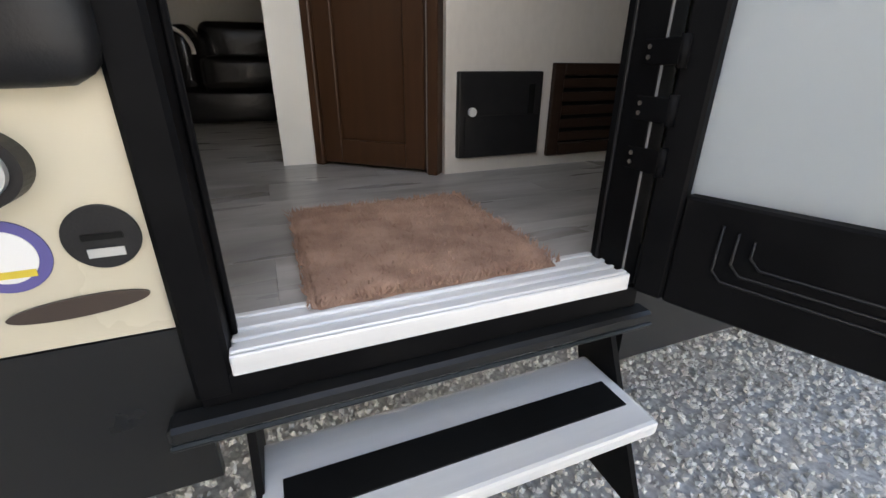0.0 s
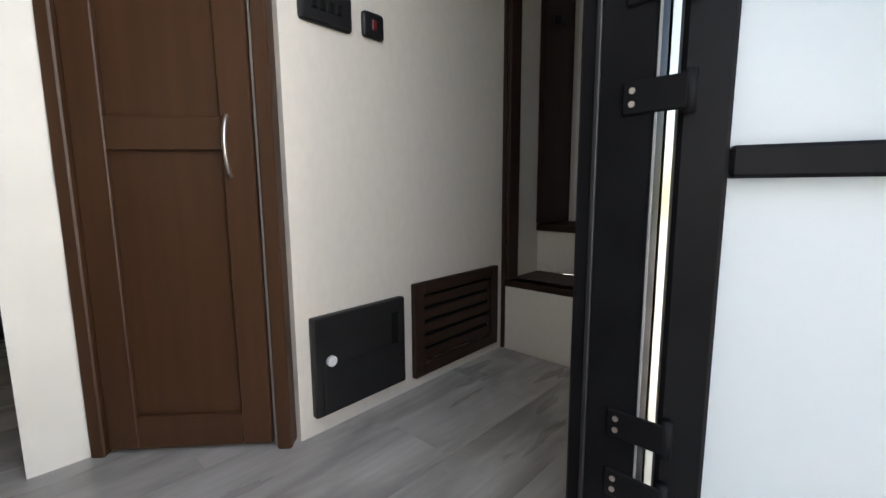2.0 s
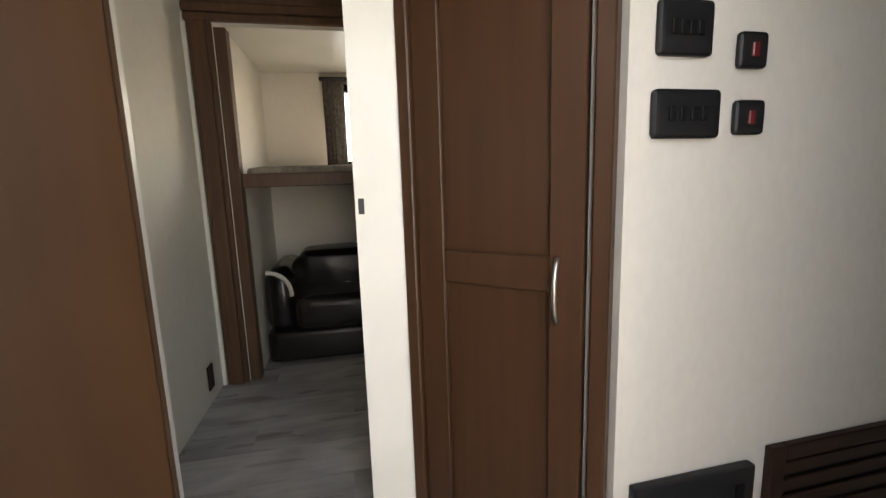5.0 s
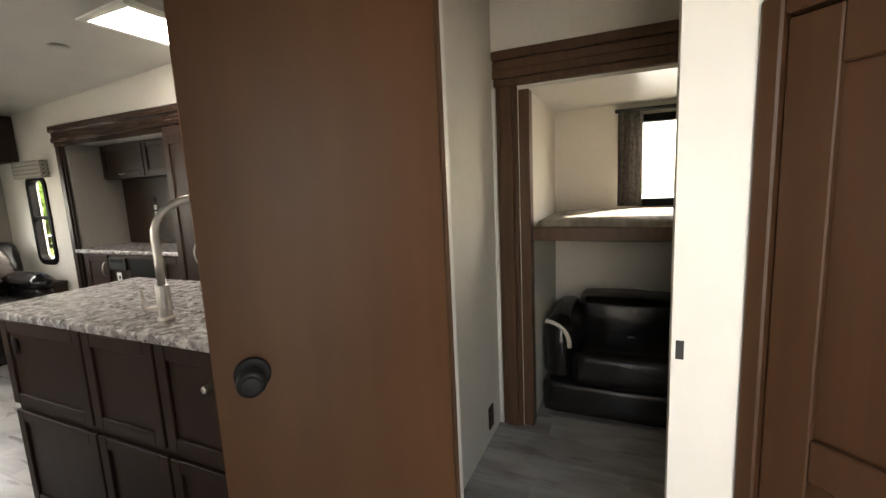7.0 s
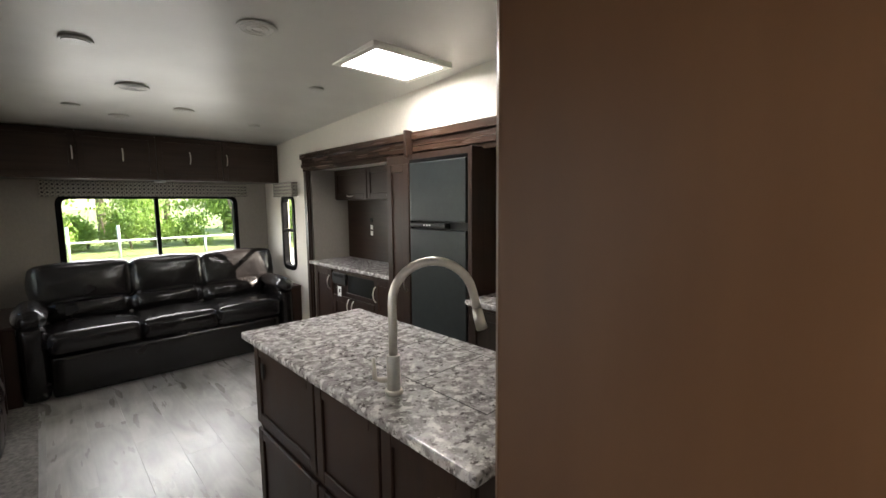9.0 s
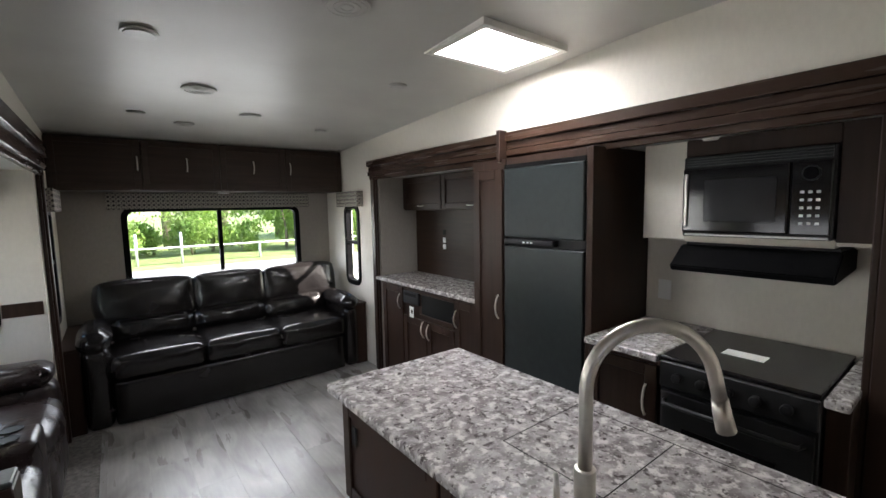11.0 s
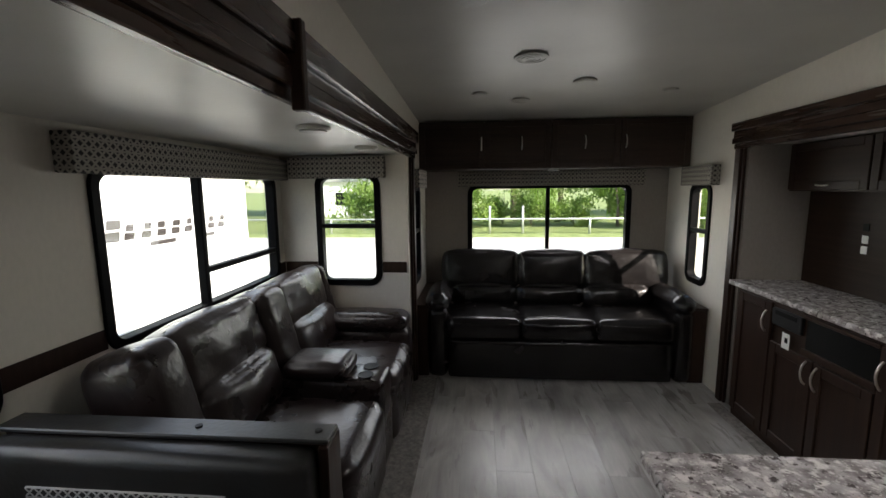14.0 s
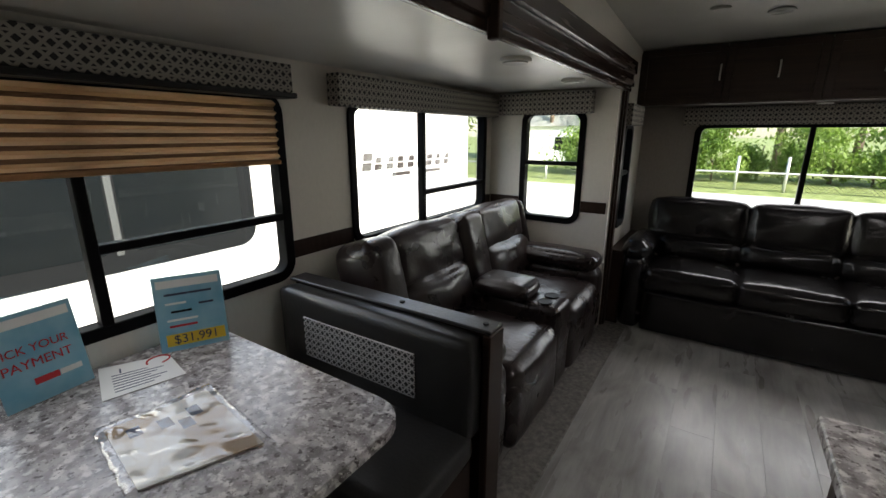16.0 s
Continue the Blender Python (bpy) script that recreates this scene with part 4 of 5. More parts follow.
sofa = thing("sofa", "black leather three-seat sofa under the rear window", "sofa", (1.17, -0.1, 0))
part("base", cushion(0.285, 2.075, -0.495, 0.2, 0.012, 0.345, 0.03, 0.008, 0.004, 1), M_LEATHERB, sofa, "", True)
for i in range(3):
    x0 = 0.285 + i * 0.599
    part("seat_cushion", cushion(x0, x0 + 0.596, -0.515, 0.12, 0.345, 0.525, 0.05, 0.018, 0.007, i + 2), M_LEATHERB, sofa, "", True)
    tilt = Matrix.Translation((0, 0.02, 0.5)) @ Matrix.Rotation(radians(-10), 4, "X") @ Matrix.Translation((0, -0.02, -0.5))
    bw = (0.205, 0.905, 1.51, 2.235)
    b = part("back_cushion", cushion(bw[i] + 0.004, bw[i + 1] - 0.004, 0.0, 0.2, 0.66, 1.005, 0.045, 0.028, 0.008, i + 6, m=tilt), M_LEATHERB, sofa, "", True)
    part("lumbar_cushion", cushion(x0 + 0.004, x0 + 0.588, -0.05, 0.16, 0.50, 0.70, 0.07, 0.03, 0.008, i + 11, m=tilt), M_LEATHERB, sofa, "", True)
    seams(sofa, [[(x0 + 0.03 + 0.536 * k / 6, -0.516, 0.492) for k in range(7)]])
for x0, x1, n in ((0.105, 0.285, 20), (2.075, 2.235, 21)):
    arm = part("armrest", cushion(x0 + 0.012, x1 - 0.006, -0.485, 0.15, 0.012, 0.60, 0.05, 0.015, 0.005, n), M_LEATHERB, sofa, "", True)
    part("arm_pad", cushion(x0, x1, -0.51, 0.12, 0.57, 0.715, 0.07, 0.02, 0.008, n + 5), M_LEATHERB, arm, "", True)
for x0, x1 in ((2.215, 2.335), (0.004, 0.115)):
    sb = thing("sofa_side_box", "dark stained side box beside the sofa", "side box", ((x0 + x1) / 2, 0.06, 0), "side boxes")
    part("side_panel", box(x0, x1, -0.44, 0.42, 0.0, 0.60, 0.004), M_WOOD, sb)
    part("top_board", box(x0 - 0.002, x1 + 0.002, -0.45, 0.425, 0.601, 0.622, 0.004), M_WOODR, sb)

# theatre seats
th = thing("theater_seat", "dark brown leather double recliner with console and cup holders", "recliner sofa", (-0.45, -1.6, 0))
part("base", cushion(-0.93, -0.02, -2.6, -0.66, 0.03, 0.30, 0.04, 0.006, 0.004, 30), M_LEATHER, th, "", True)
lean = Matrix.Translation((-0.62, 0, 0.45)) @ Matrix.Rotation(radians(-14), 4, "Y") @ Matrix.Translation((0.62, 0, -0.45))
for y0, y1, b0, b1, n in ((-1.50, -0.91, -1.43, -0.745, 31), (-2.37, -1.77, -2.325, -1.685, 41)):
    part("seat_cushion", cushion(-0.66, 0.045, y0, y1, 0.27, 0.49, 0.06, 0.025, 0.008, n), M_LEATHER, th, "", True)
    part("footrest", cushion(-0.10, 0.05, y0 + 0.004, y1 - 0.004, 0.06, 0.42, 0.04, 0.012, 0.006, n + 1), M_LEATHER, th, "", True)
    seams(th, [[(-0.30 + 0.33 * k / 5, y, 0.4955 - 0.03 * (k / 5) ** 4) for k in range(6)] for y in (y0 + 0.07, y1 - 0.07)] + [[(0.0, y0 + 0.06 + (y1 - y0 - 0.12) * k / 5, 0.4945) for k in range(6)]])
    part("lumbar_pillow", cushion(-0.73, -0.50, b0 + 0.006, b1 - 0.006, 0.44, 0.735, 0.07, 0.035, 0.014, n + 2, m=lean), M_LEATHER, th, "", True)
    part("head_pillow", cushion(-0.74, -0.535, b0 + 0.003, b1 - 0.003, 0.715, 1.015, 0.045, 0.022, 0.012, n + 3, m=lean), M_LEATHER, th, "", True)
    edge = [lean @ Vector((-0.60, b0 + 0.03 + (b1 - b0 - 0.06) * k / 8, 1.02)) for k in range(9)]
    seams(th, [edge])
for y0, y1, n in ((-2.545, -2.32, 34), (-1.69, -1.425, 44), (-0.75, -0.655, 47)):
    part("back_wing", cushion(-0.78, -0.50 if y1 - y0 > 0.12 else -0.54, y0, y1, 0.34, 1.01, 0.055, 0.014, 0.012, n, m=lean), M_LEATHER, th, "", True)
for y0, n in ((-0.90, 51), (-2.60, 52)):
    a = part("armrest", cushion(-0.70, 0.02, y0 + 0.02, y0 + 0.23, 0.05, 0.55, 0.06, 0.012, 0.006, n), M_LEATHER, th, "", True)
    part("arm_pad", cushion(-0.66, 0.0, y0 - 0.005, y0 + 0.25, 0.53, 0.66, 0.06, 0.015, 0.006, n + 3), M_LEATHER, a, "", True)
con = part("console", cushion(-0.62, 0.03, -1.76, -1.51, 0.05, 0.565, 0.035, 0.006, 0.004, 60), M_LEATHER, th, "", True)
part("console_lid", cushion(-0.52, -0.17, -1.775, -1.495, 0.555, 0.655, 0.045, 0.012, 0.005, 61), M_LEATHER, con, "padded console lid", True)
for y in (-1.575, -1.69):
    ring = tube([(-0.075 + 0.042 * math.cos(2 * math.pi * i / 24), y + 0.042 * math.sin(2 * math.pi * i / 24), 0.574) for i in range(25)], 0.0028, 6)
    part("cup_holder_ring", ring, M_FRIDGE, con, "dark cup holder rim", True)
    part("cup_holder_well", disc((-0.075, y, 0.571), (0, 0, 1), 0.039, 0.006, 24), M_CHAR, con, "dark cup well")

# dinette
be = thing("dinette_bench", "black upholstered dinette bench with lattice fabric back panel", "bench", (-0.45, -2.95, 0))
part("base_box", box(-0.985, 0.065, -3.18, -2.80, 0, 0.36, 0.004), M_WOOD, be)
part("seat_cushion", cushion(-0.985, 0.075, -3.22, -2.79, 0.362, 0.47, 0.035, 0.012, 0.003, 70), M_VINYL, be, "", True)
part("back_cushion", cushion(-0.95, 0.065, -2.83, -2.725, 0.43, 0.835, 0.025, 0.008, 0.003, 71), M_VINYL, be, "", True)
part("fabric_panel", box(-0.77, -0.16, -2.842, -2.832, 0.55, 0.735, 0.003), M_MESH, be, "black and white lattice fabric panel")
part("back_board", box(-0.955, 0.09, -2.724, -2.665, 0, 0.842, 0.004), M_WOOD, be)
part("cap_rail", box(-0.96, 0.105, -2.75, -2.655, 0.843, 0.858, 0.004), M_VINYL, be)
part("end_post", box(0.078, 0.108, -2.76, -2.65, 0, 0.842, 0.004), M_WOOD, be)
for x in (-0.32, 0.06):
    part("screw_cap", disc((x, -2.70, 0.859), (0, 0, 1), 0.011, 0.006, 14), M_CHAR, be)
tb = thing("dinette_table", "grey granite-look dinette table with rounded corners", "table", (-0.45, -3.5, 0))
bm = bmesh.new()
x0, x1, y0, y1, r = -0.99, 0.05, -3.93, -3.115, 0.13
outline = [(x0, y0)] + [(x1 - r + r * math.cos(q), y0 + r + r * math.sin(q)) for q in [radians(-90 + 10 * i) for i in range(10)]]
outline += [(x1 - r + r * math.cos(q), y1 - r + r * math.sin(q)) for q in [radians(10 * i) for i in range(10)]] + [(x0, y1)]
vs = [bm.verts.new((x, y, 0.715)) for x, y in outline]
f = bm.faces.new(vs)
up = bmesh.ops.extrude_face_region(bm, geom=[f])
bmesh.ops.translate(bm, verts=[g for g in up["geom"] if isinstance(g, bmesh.types.BMVert)], vec=(0, 0, 0.035))
bmesh.ops.recalc_face_normals(bm, faces=bm.faces)
bmesh.ops.bevel(bm, geom=[e for e in bm.edges if abs(e.verts[0].co.z - e.verts[1].co.z) < 1e-5], offset=0.007, segments=2, affect="EDGES")
part("tabletop", bm, M_GRANITE, tb)
part("pedestal", disc((-0.45, -3.5, 0.36), (0, 0, 1), 0.035, 0.71, 20), M_CHROME, tb, "", True)
part("foot", disc((-0.45, -3.5, 0.012), (0, 0, 1), 0.14, 0.024, 28, 0.006), M_BLACKP, tb)

# ---- bunk room ----
bk = thing("bunk_bed", "upper bunk with a striped bare mattress", "bunk bed", (2.8, -5.5, 1.03))
part("bunk_board", box(2.37, 3.19, -6.2, -4.815, 1.03, 1.055, 0.002), M_TRIM, bk)
part("fascia", box(2.355, 2.372, -6.2, -4.815, 1.028, 1.098, 0.003), M_TRIM, bk, "walnut fascia board")
part("mattress", cushion(2.38, 3.18, -6.19, -4.83, 1.058, 1.135, 0.03, 0.008, 0.004, 80), material("mottled ticking", (0.13, 0.11, 0.09), 0.8, 0, (0.28, 0.25, 0.205), 5, 0.3, 60, (1, 5, 1), 5, 0.05, (0.35, 0.65)), bk, "", True)
bs = thing("bunk_sofa", "small black leather sofa under the bunk", "sofa", (2.85, -5.5, 0))
part("base", cushion(2.50, 3.15, -6.15, -4.83, 0.01, 0.20, 0.03, 0.006, 0.003, 81), M_LEATHERB, bs, "", True)
part("seat_cushion", cushion(2.47, 3.0, -6.1, -4.99, 0.20, 0.40, 0.05, 0.012, 0.005, 82), M_LEATHERB, bs, "", True)
part("back_cushion", cushion(2.84, 3.15, -5.56, -4.99, 0.34, 0.61, 0.055, 0.012, 0.006, 83), M_LEATHERB, bs, "", True)
part("back_cushion", cushion(2.84, 3.15, -6.13, -5.565, 0.34, 0.61, 0.055, 0.012, 0.006, 84), M_LEATHERB, bs, "", True)
part("armrest", cushion(2.52, 3.12, -5.01, -4.83, 0.18, 0.56, 0.08, 0.02, 0.006, 85), M_LEATHERB, bs, "", True)
part("arm_trim", tube([(2.515, -4.85 - 0.13 * math.sin(q), 0.42 + 0.13 * math.cos(q)) for q in [radians(12 * i) for i in range(9)]], 0.012, 8), M_WALL, bs, "pale curved arm piping", True)
cu = thing("bunk_curtain", "dark pleated curtain beside the bunk window", "curtain", (3.17, -5.25, 1.17))
bm = bmesh.new()
prev = None
for i in range(25):
    y = -5.20 - 0.006 * i
    x = 3.165 + 0.012 * math.sin(i * 1.4)
    a, b = bm.verts.new((x, y, 1.15)), bm.verts.new((x, y, 1.74))
    if prev:
        bm.faces.new((prev[0], a, b, prev[1]))
    prev = (a, b)
bmesh.ops.solidify(bm, geom=bm.faces[:], thickness=0.003)
part("cloth", bm, M_STRIP, cu, "", True)
part("rod", box(3.15, 3.195, -6.0, -5.18, 1.735, 1.755, 0.004), M_BLACKP, cu)
ol = thing("wall_outlet", "dark wall outlet low on the bunk room partition", "wall outlet", (2.14, -4.63, 0.07))
part("plate", box(2.11, 2.18, -4.634, -4.626, 0.07, 0.19, 0.003), M_WOOD, ol)

# ---- stairs to the bedroom ----
sr = thing("bedroom_stairs", "off-white stairs with dark nosed treads to the bedroom", "stairs", (0.43, -7.1, 0))
part("tread", box(0.10, 0.764, -7.12, -6.845, 0.272, 0.30, 0.004), M_WOODX, sr)
part("riser", box(0.10, 0.764, -7.14, -7.12, 0.30, 0.49, 0.001), M_WALL, sr)
part("tread", box(0.10, 0.764, -7.40, -7.105, 0.49, 0.518, 0.004), M_WOODX, sr)
opn = thing("stair_opening_trim", "dark stained trim around the stair opening", "trim", (0.43, -6.85, 0.3))
part("post", box(0.735, 0.752, -6.912, -6.838, 0.30, 1.95, 0.003), M_WOOD, opn)
part("corner_strip", box(0.757, 0.774, -6.85, -6.838, 0.0, 2.2, 0.002), M_WOOD, opn)
sdr = thing("bedroom_door", "dark stained bedroom door standing open", "door", (0.74, -7.4, 0.52))
part("door_leaf", box(0.735, 0.762, -7.38, -7.10, 0.522, 1.93, 0.003), M_WOOD, sdr)
part("latch", box(0.70, 0.735, -7.22, -7.17, 1.40, 1.44, 0.004), M_BLACKP, sdr)
jm = thing("bedroom_door_jamb", "white bedroom door jamb post", "door jamb", (0.66, -7.4, 0.52))
part("post", box(0.60, 0.718, -7.43, -7.385, 0.519, 2.2, 0.004), M_WHITE, jm)
part("strike_plate", box(0.66, 0.69, -7.384, -7.381, 1.38, 1.42, 0.002), M_CHAR, jm)
tv = thing("bedroom_mirror_panel", "dark glossy wardrobe mirror panel", "mirror", (0.5, -7.69, 0.6))
part("pane", box(0.10, 0.60, -7.695, -7.68, 0.60, 1.9, 0.003), material("smoked mirror", (0.012, 0.012, 0.012), 0.05), tv)
part("mirror_frame", box(0.60, 0.63, -7.70, -7.675, 0.58, 1.92, 0.003), M_WHITE, tv, "white upright mirror frame")
wd = thing("bedroom_wardrobe", "off-white bedroom wardrobe end", "wardrobe", (0.4, -7.9, 0.51))
part("side", box(0.30, 0.56, -8.2, -7.7, 0.512, 2.3, 0.004), M_WHITE, wd)
part("door_seam", box(0.40, 0.404, -7.7, -7.697, 0.52, 2.25), M_CHAR, wd)
structure("floor_bedroom", box(0, W, Y_END, -7.401, 0.45, 0.51), M_SUBFLOOR, "pale bedroom floor", "floor")

# the hallway runs slightly askew to the side walls
pivot = Vector((0.768, -5.9, 0))
skew = Matrix.Translation(pivot) @ Matrix.Rotation(radians(1.4), 4, "Z") @ Matrix.Translation(-pivot)
for ob in list(scene.objects):
    kind = ob.name.split(".")[0]
    if ob.parent is None and kind in ("wall_furnace", "furnace_access_panel", "louvred_vent", "control_panel", "wall_switch", "wall_stairs", "wall_stair_side", "bedroom_stairs",
                                      "stair_opening_trim", "bedroom_door", "bedroom_door_jamb"):
        ob.matrix_world = skew @ ob.matrix_world

# ---- rug and sill ----
rug = thing("entry_rug", "tan shag bath mat inside the doorway", "rug", (0.21, -5.57, 0.006))
bm = bmesh.new()
random.seed(4)
nx, ny = 30, 32
gr = [[bm.verts.new((-0.03 + 0.485 * i / nx + 0.006 * noise.noise((i * 0.3, j * 0.3, 1)), -5.80 + 0.455 * j / ny + 0.006 * noise.noise((i * 0.3, j * 0.3, 5)),
                    0.006 if i in (0, nx) or j in (0, ny) else 0.026 + 0.006 * random.random())) for j in range(ny + 1)] for i in range(nx + 1)]
for i in range(nx):
    for j in range(ny):
        bm.faces.new((gr[i][j], gr[i + 1][j], gr[i + 1][j + 1], gr[i][j + 1]))
part("rug_top", bm, M_RUG, rug, "", True)
bm = bmesh.new()
for _ in range(9000):
    x, y = -0.035 + 0.495 * random.random(), -5.805 + 0.465 * random.random()
    q, h = random.random() * 6.28, 0.008 + 0.012 * random.random()
    dx, dy = math.cos(q) * 0.0022, math.sin(q) * 0.0022
    ex, ey = random.gauss(0, 0.006), random.gauss(0, 0.006)
    z = 0.02
    bm.faces.new((bm.verts.new((x - dx, y - dy, z)), bm.verts.new((x + dx, y + dy, z)), bm.verts.new((x + ex, y + ey, z + h))))
tufts = part("fringe", bm, M_RUG, rug)
tagged(tufts, "", "", "", "stuff")
sl = thing("door_sill", "ribbed bright aluminium door sill", "sill", (-0.07, -5.56, 0))
bm = box(-0.100, 0.005, -5.895, -5.235, 0.001, 0.012, 0.002)
for x0, x1, z in ((-0.104, -0.090, 0.020), (-0.072, -0.064, 0.017), (-0.046, -0.036, 0.018), (-0.010, 0.004, 0.016)):
    box(x0, x1, -5.895, -5.235, 0.011, z, 0.002, bm)
part("extrusion", bm, M_ALU, sl)
part("front_lip", box(-0.112, -0.1045, -5.895, -5.235, -0.014, 0.018, 0.002), M_ALU, sl)

# ---- outside of the trailer ----
wall("wall_outside_upper", "x", -0.088, -0.071, Y_END, 0.5, 0.062, 2.5, [(-5.93, -5.19, 0.0, 1.93), (-4.36, -0.55, 0.0, 1.92), (-0.34, -0.05, 0.79, 1.58)], M_CREAM, "glossy cream fibreglass outside wall")
wall("wall_outside_lower", "x", -0.09, -0.071, Y_END, 0.5, -0.20, 0.06, [(-5.93, -5.19, -0.25, 0.06)], M_SKIRT, "charcoal lower outside wall")
ub = box(0.55, W + 0.07, -6.0, -5.1, -0.20, -0.06)
box(-0.06, W + 0.07, Y_END, -6.001, -0.20, -0.06, 0, ub)
box(-0.06, W + 0.07, -5.099, 0.5, -0.20, -0.06, 0, ub)
box(-0.06, 0.549, -6.0, -5.1, -0.075, -0.06, 0, ub)
structure("underbelly", ub, M_CHAR, "dark underbelly of the trailer", "underbelly")
structure("roof", box(-0.09, W + 0.09, Y_END - 0.07, 0.52, 2.47, 2.52), M_WHITE, "white trailer roof", "roof")
ef = thing("entry_door_frame", "black aluminium entry door frame", "door frame", (-0.08, -5.56, 0))
part("jamb", box(-0.105, -0.004, -5.234, -5.185, -0.05, 1.93, 0.006), M_BLACK, ef)
part("jamb", box(-0.088, 0.004, -5.945, -5.897, -0.05, 1.93, 0.004), M_BLACK, ef)
part("seal_strip", box(-0.0905, -0.0885, -5.8985, -5.8945, 0.0, 1.88), M_SASHGREY, ef, "thin grey edge of the jamb")
part("inner_lip", box(-0.024, -0.018, -5.8965, -5.892, 0.0, 1.88, 0.001), M_BLACKP, ef)
part("lintel", box(-0.104, -0.004, -5.896, -5.235, 1.88, 1.93, 0.006), M_BLACK, ef)
part("inner_stop", box(-0.05, -0.035, -5.243, -5.2345, 0.0, 1.88, 0.003), M_BLACK, ef)
rl = thing("step_frame_rail", "black steel rail below the doorway", "rail", (-0.1, -5.56, -0.1))
part("rail", box(-0.132, -0.092, -5.95, -5.15, -0.088, -0.060, 0.006), M_SKIRT, rl)
part("drip_edge", box(-0.136, -0.128, -5.95, -5.15, -0.093, -0.084, 0.003), M_FRIDGE, rl, "worn dark metal edge")
part("apron", box(-0.104, -0.092, -5.93, -5.19, -0.06, -0.015, 0.002), M_BLACK, rl)
stp = thing("entry_step", "folding aluminium entry step with black grip strip", "step", (-0.14, -5.56, -0.5))
part("tread", box(-0.245, -0.045, -5.885, -5.24, -0.235, -0.205, 0.008, None, 2), M_ALU, stp)
part("grip_strip", box(-0.192, -0.125, -5.86, -5.27, -0.206, -0.2025, 0.001), M_CHAR, stp, "black grit grip strip")
for y in (-5.90, -5.245):
    bm = bmesh.new()
    vs = [bm.verts.new((x, y + d, z)) for d in (0, 0.012) for x, z in ((-0.09, -0.10), (0.02, -0.10), (-0.10, -0.45), (-0.25, -0.45))]
    for f in ((0, 1, 2, 3), (7, 6, 5, 4), (0, 4, 5, 1), (1, 5, 6, 2), (2, 6, 7, 3), (3, 7, 4, 0)):
        bm.faces.new([vs[i] for i in f])
    bmesh.ops.recalc_face_normals(bm, faces=bm.faces)
    part("side_bracket", bm, M_BLACK, stp)
part("lower_tread", box(-0.46, -0.26, -5.885, -5.24, -0.455, -0.425, 0.008, None, 2), M_ALU, stp)
part("lower_grip_strip", box(-0.40, -0.33, -5.86, -5.27, -0.426, -0.4225, 0.001), M_CHAR, stp)
for y in (-5.89, -5.24):
    part("lower_bracket", box(-0.45, -0.22, y, y + 0.01, -0.50, -0.426, 0.002), M_BLACK, stp)

# the entry door, folded outwards
ed = Vector((-0.36, -0.14, 0)).normalized()
ENTRY = Matrix.Translation((-0.118, -5.930, 0)) @ Matrix.Rotation(math.atan2(ed.y, ed.x), 4, "Z")
en = thing("entry_door", "open black entry door with frosted glass", "door", m=ENTRY)
DW = 0.66
bm = box(-0.016, 0.036, -0.02, 0.02, -0.018, 1.88, 0.005)
box(DW - 0.075, DW, -0.02, 0.02, -0.018, 1.88, 0.005, bm)
box(0.037, DW - 0.076, -0.0195, 0.0195, -0.018, 0.174, 0.004, bm)
box(0.037, DW - 0.076, -0.0195, 0.0195, 1.79, 1.88, 0.004, bm)
box(0.037, DW - 0.076, -0.0195, 0.0195, 0.692, 0.727, 0.004, bm)
part("door_frame", bm, M_BLACK, en)
part("glass", box(0.035, DW - 0.074, 0.006, 0.014, 0.172, 0.694), M_FROST, en, "frosted white lower glass")
part("glass", box(0.035, DW - 0.074, 0.006, 0.014, 0.725, 1.792), M_FROST, en, "frosted white upper glass")
for i in range(3):
    o = 0.022 * i
    for face_y in (-0.0215, 0.0215):
        part("embossed_line", tube([(0.10 + o, face_y, 0.14 - o * 0.3), (0.10 + o, face_y, 0.065 + o * 0.8), (0.115 + o, face_y, 0.05 + o * 0.8), (DW - 0.02, face_y, 0.045 + o * 0.8)], 0.0022, 6), M_BLACKP, en, "raised moulded line", True)
for z in (0.22, 0.30, 0.383, 0.785, 0.905, 0.97, 1.55):
    hg = part("hinge", box(-0.122, -0.052, -5.8965, -5.8925, z - 0.019, z + 0.019, 0.002), M_BLACK, ef, "black hinge leaf with steel rivets")
    part("hinge_pin", disc((-0.121, -5.9005, z), (0, 0, 1), 0.0075, 0.046, 14), M_BLACK, hg, "", True)
    for zz in (-0.0075, 0.0075):
        part("rivet", disc((-0.064, -5.8922, z + zz), (0, 1, 0), 0.0036, 0.003, 12), M_CHROME, hg)
for z in (0.255, 0.345, 0.83, 0.94):
    hl = part("hinge_leaf", box(0.004, 0.026, 0.0202, 0.0235, z - 0.02, z + 0.02, 0.001), M_BLACKP, en, "black hinge leaf on the door stile")
    for dx, dz in ((0.011, -0.01), (0.019, 0.0), (0.011, 0.01)):
        part("rivet", disc((dx, 0.0238, z + dz), (0, 1, 0), 0.0025, 0.002, 10), M_CHROME, hl)
bg = thing("round_badge", "round black badge with worn lettering on the wall", "badge", (-0.09, -5.143, 0.19))
part("disc", disc((-0.091, -5.140, 0.19), (1, 0, 0), 0.036, 0.006, 36, 0.001), M_BLACKP, bg)
part("lettering", box(-0.0955, -0.094, -5.158, -5.124, 0.168, 0.178), M_GALV, bg)
part("lettering", box(-0.0955, -0.094, -5.160, -5.122, 0.188, 0.195), M_CHAR, bg)
sk2 = thing("round_sticker", "round blue and white sticker on the cream wall", "sticker", (-0.09, -5.05, 0.18))
part("rim", disc((-0.0895, -5.052, 0.178), (1, 0, 0), 0.040, 0.002, 36), material("violet print", (0.10, 0.09, 0.28), 0.4), sk2)
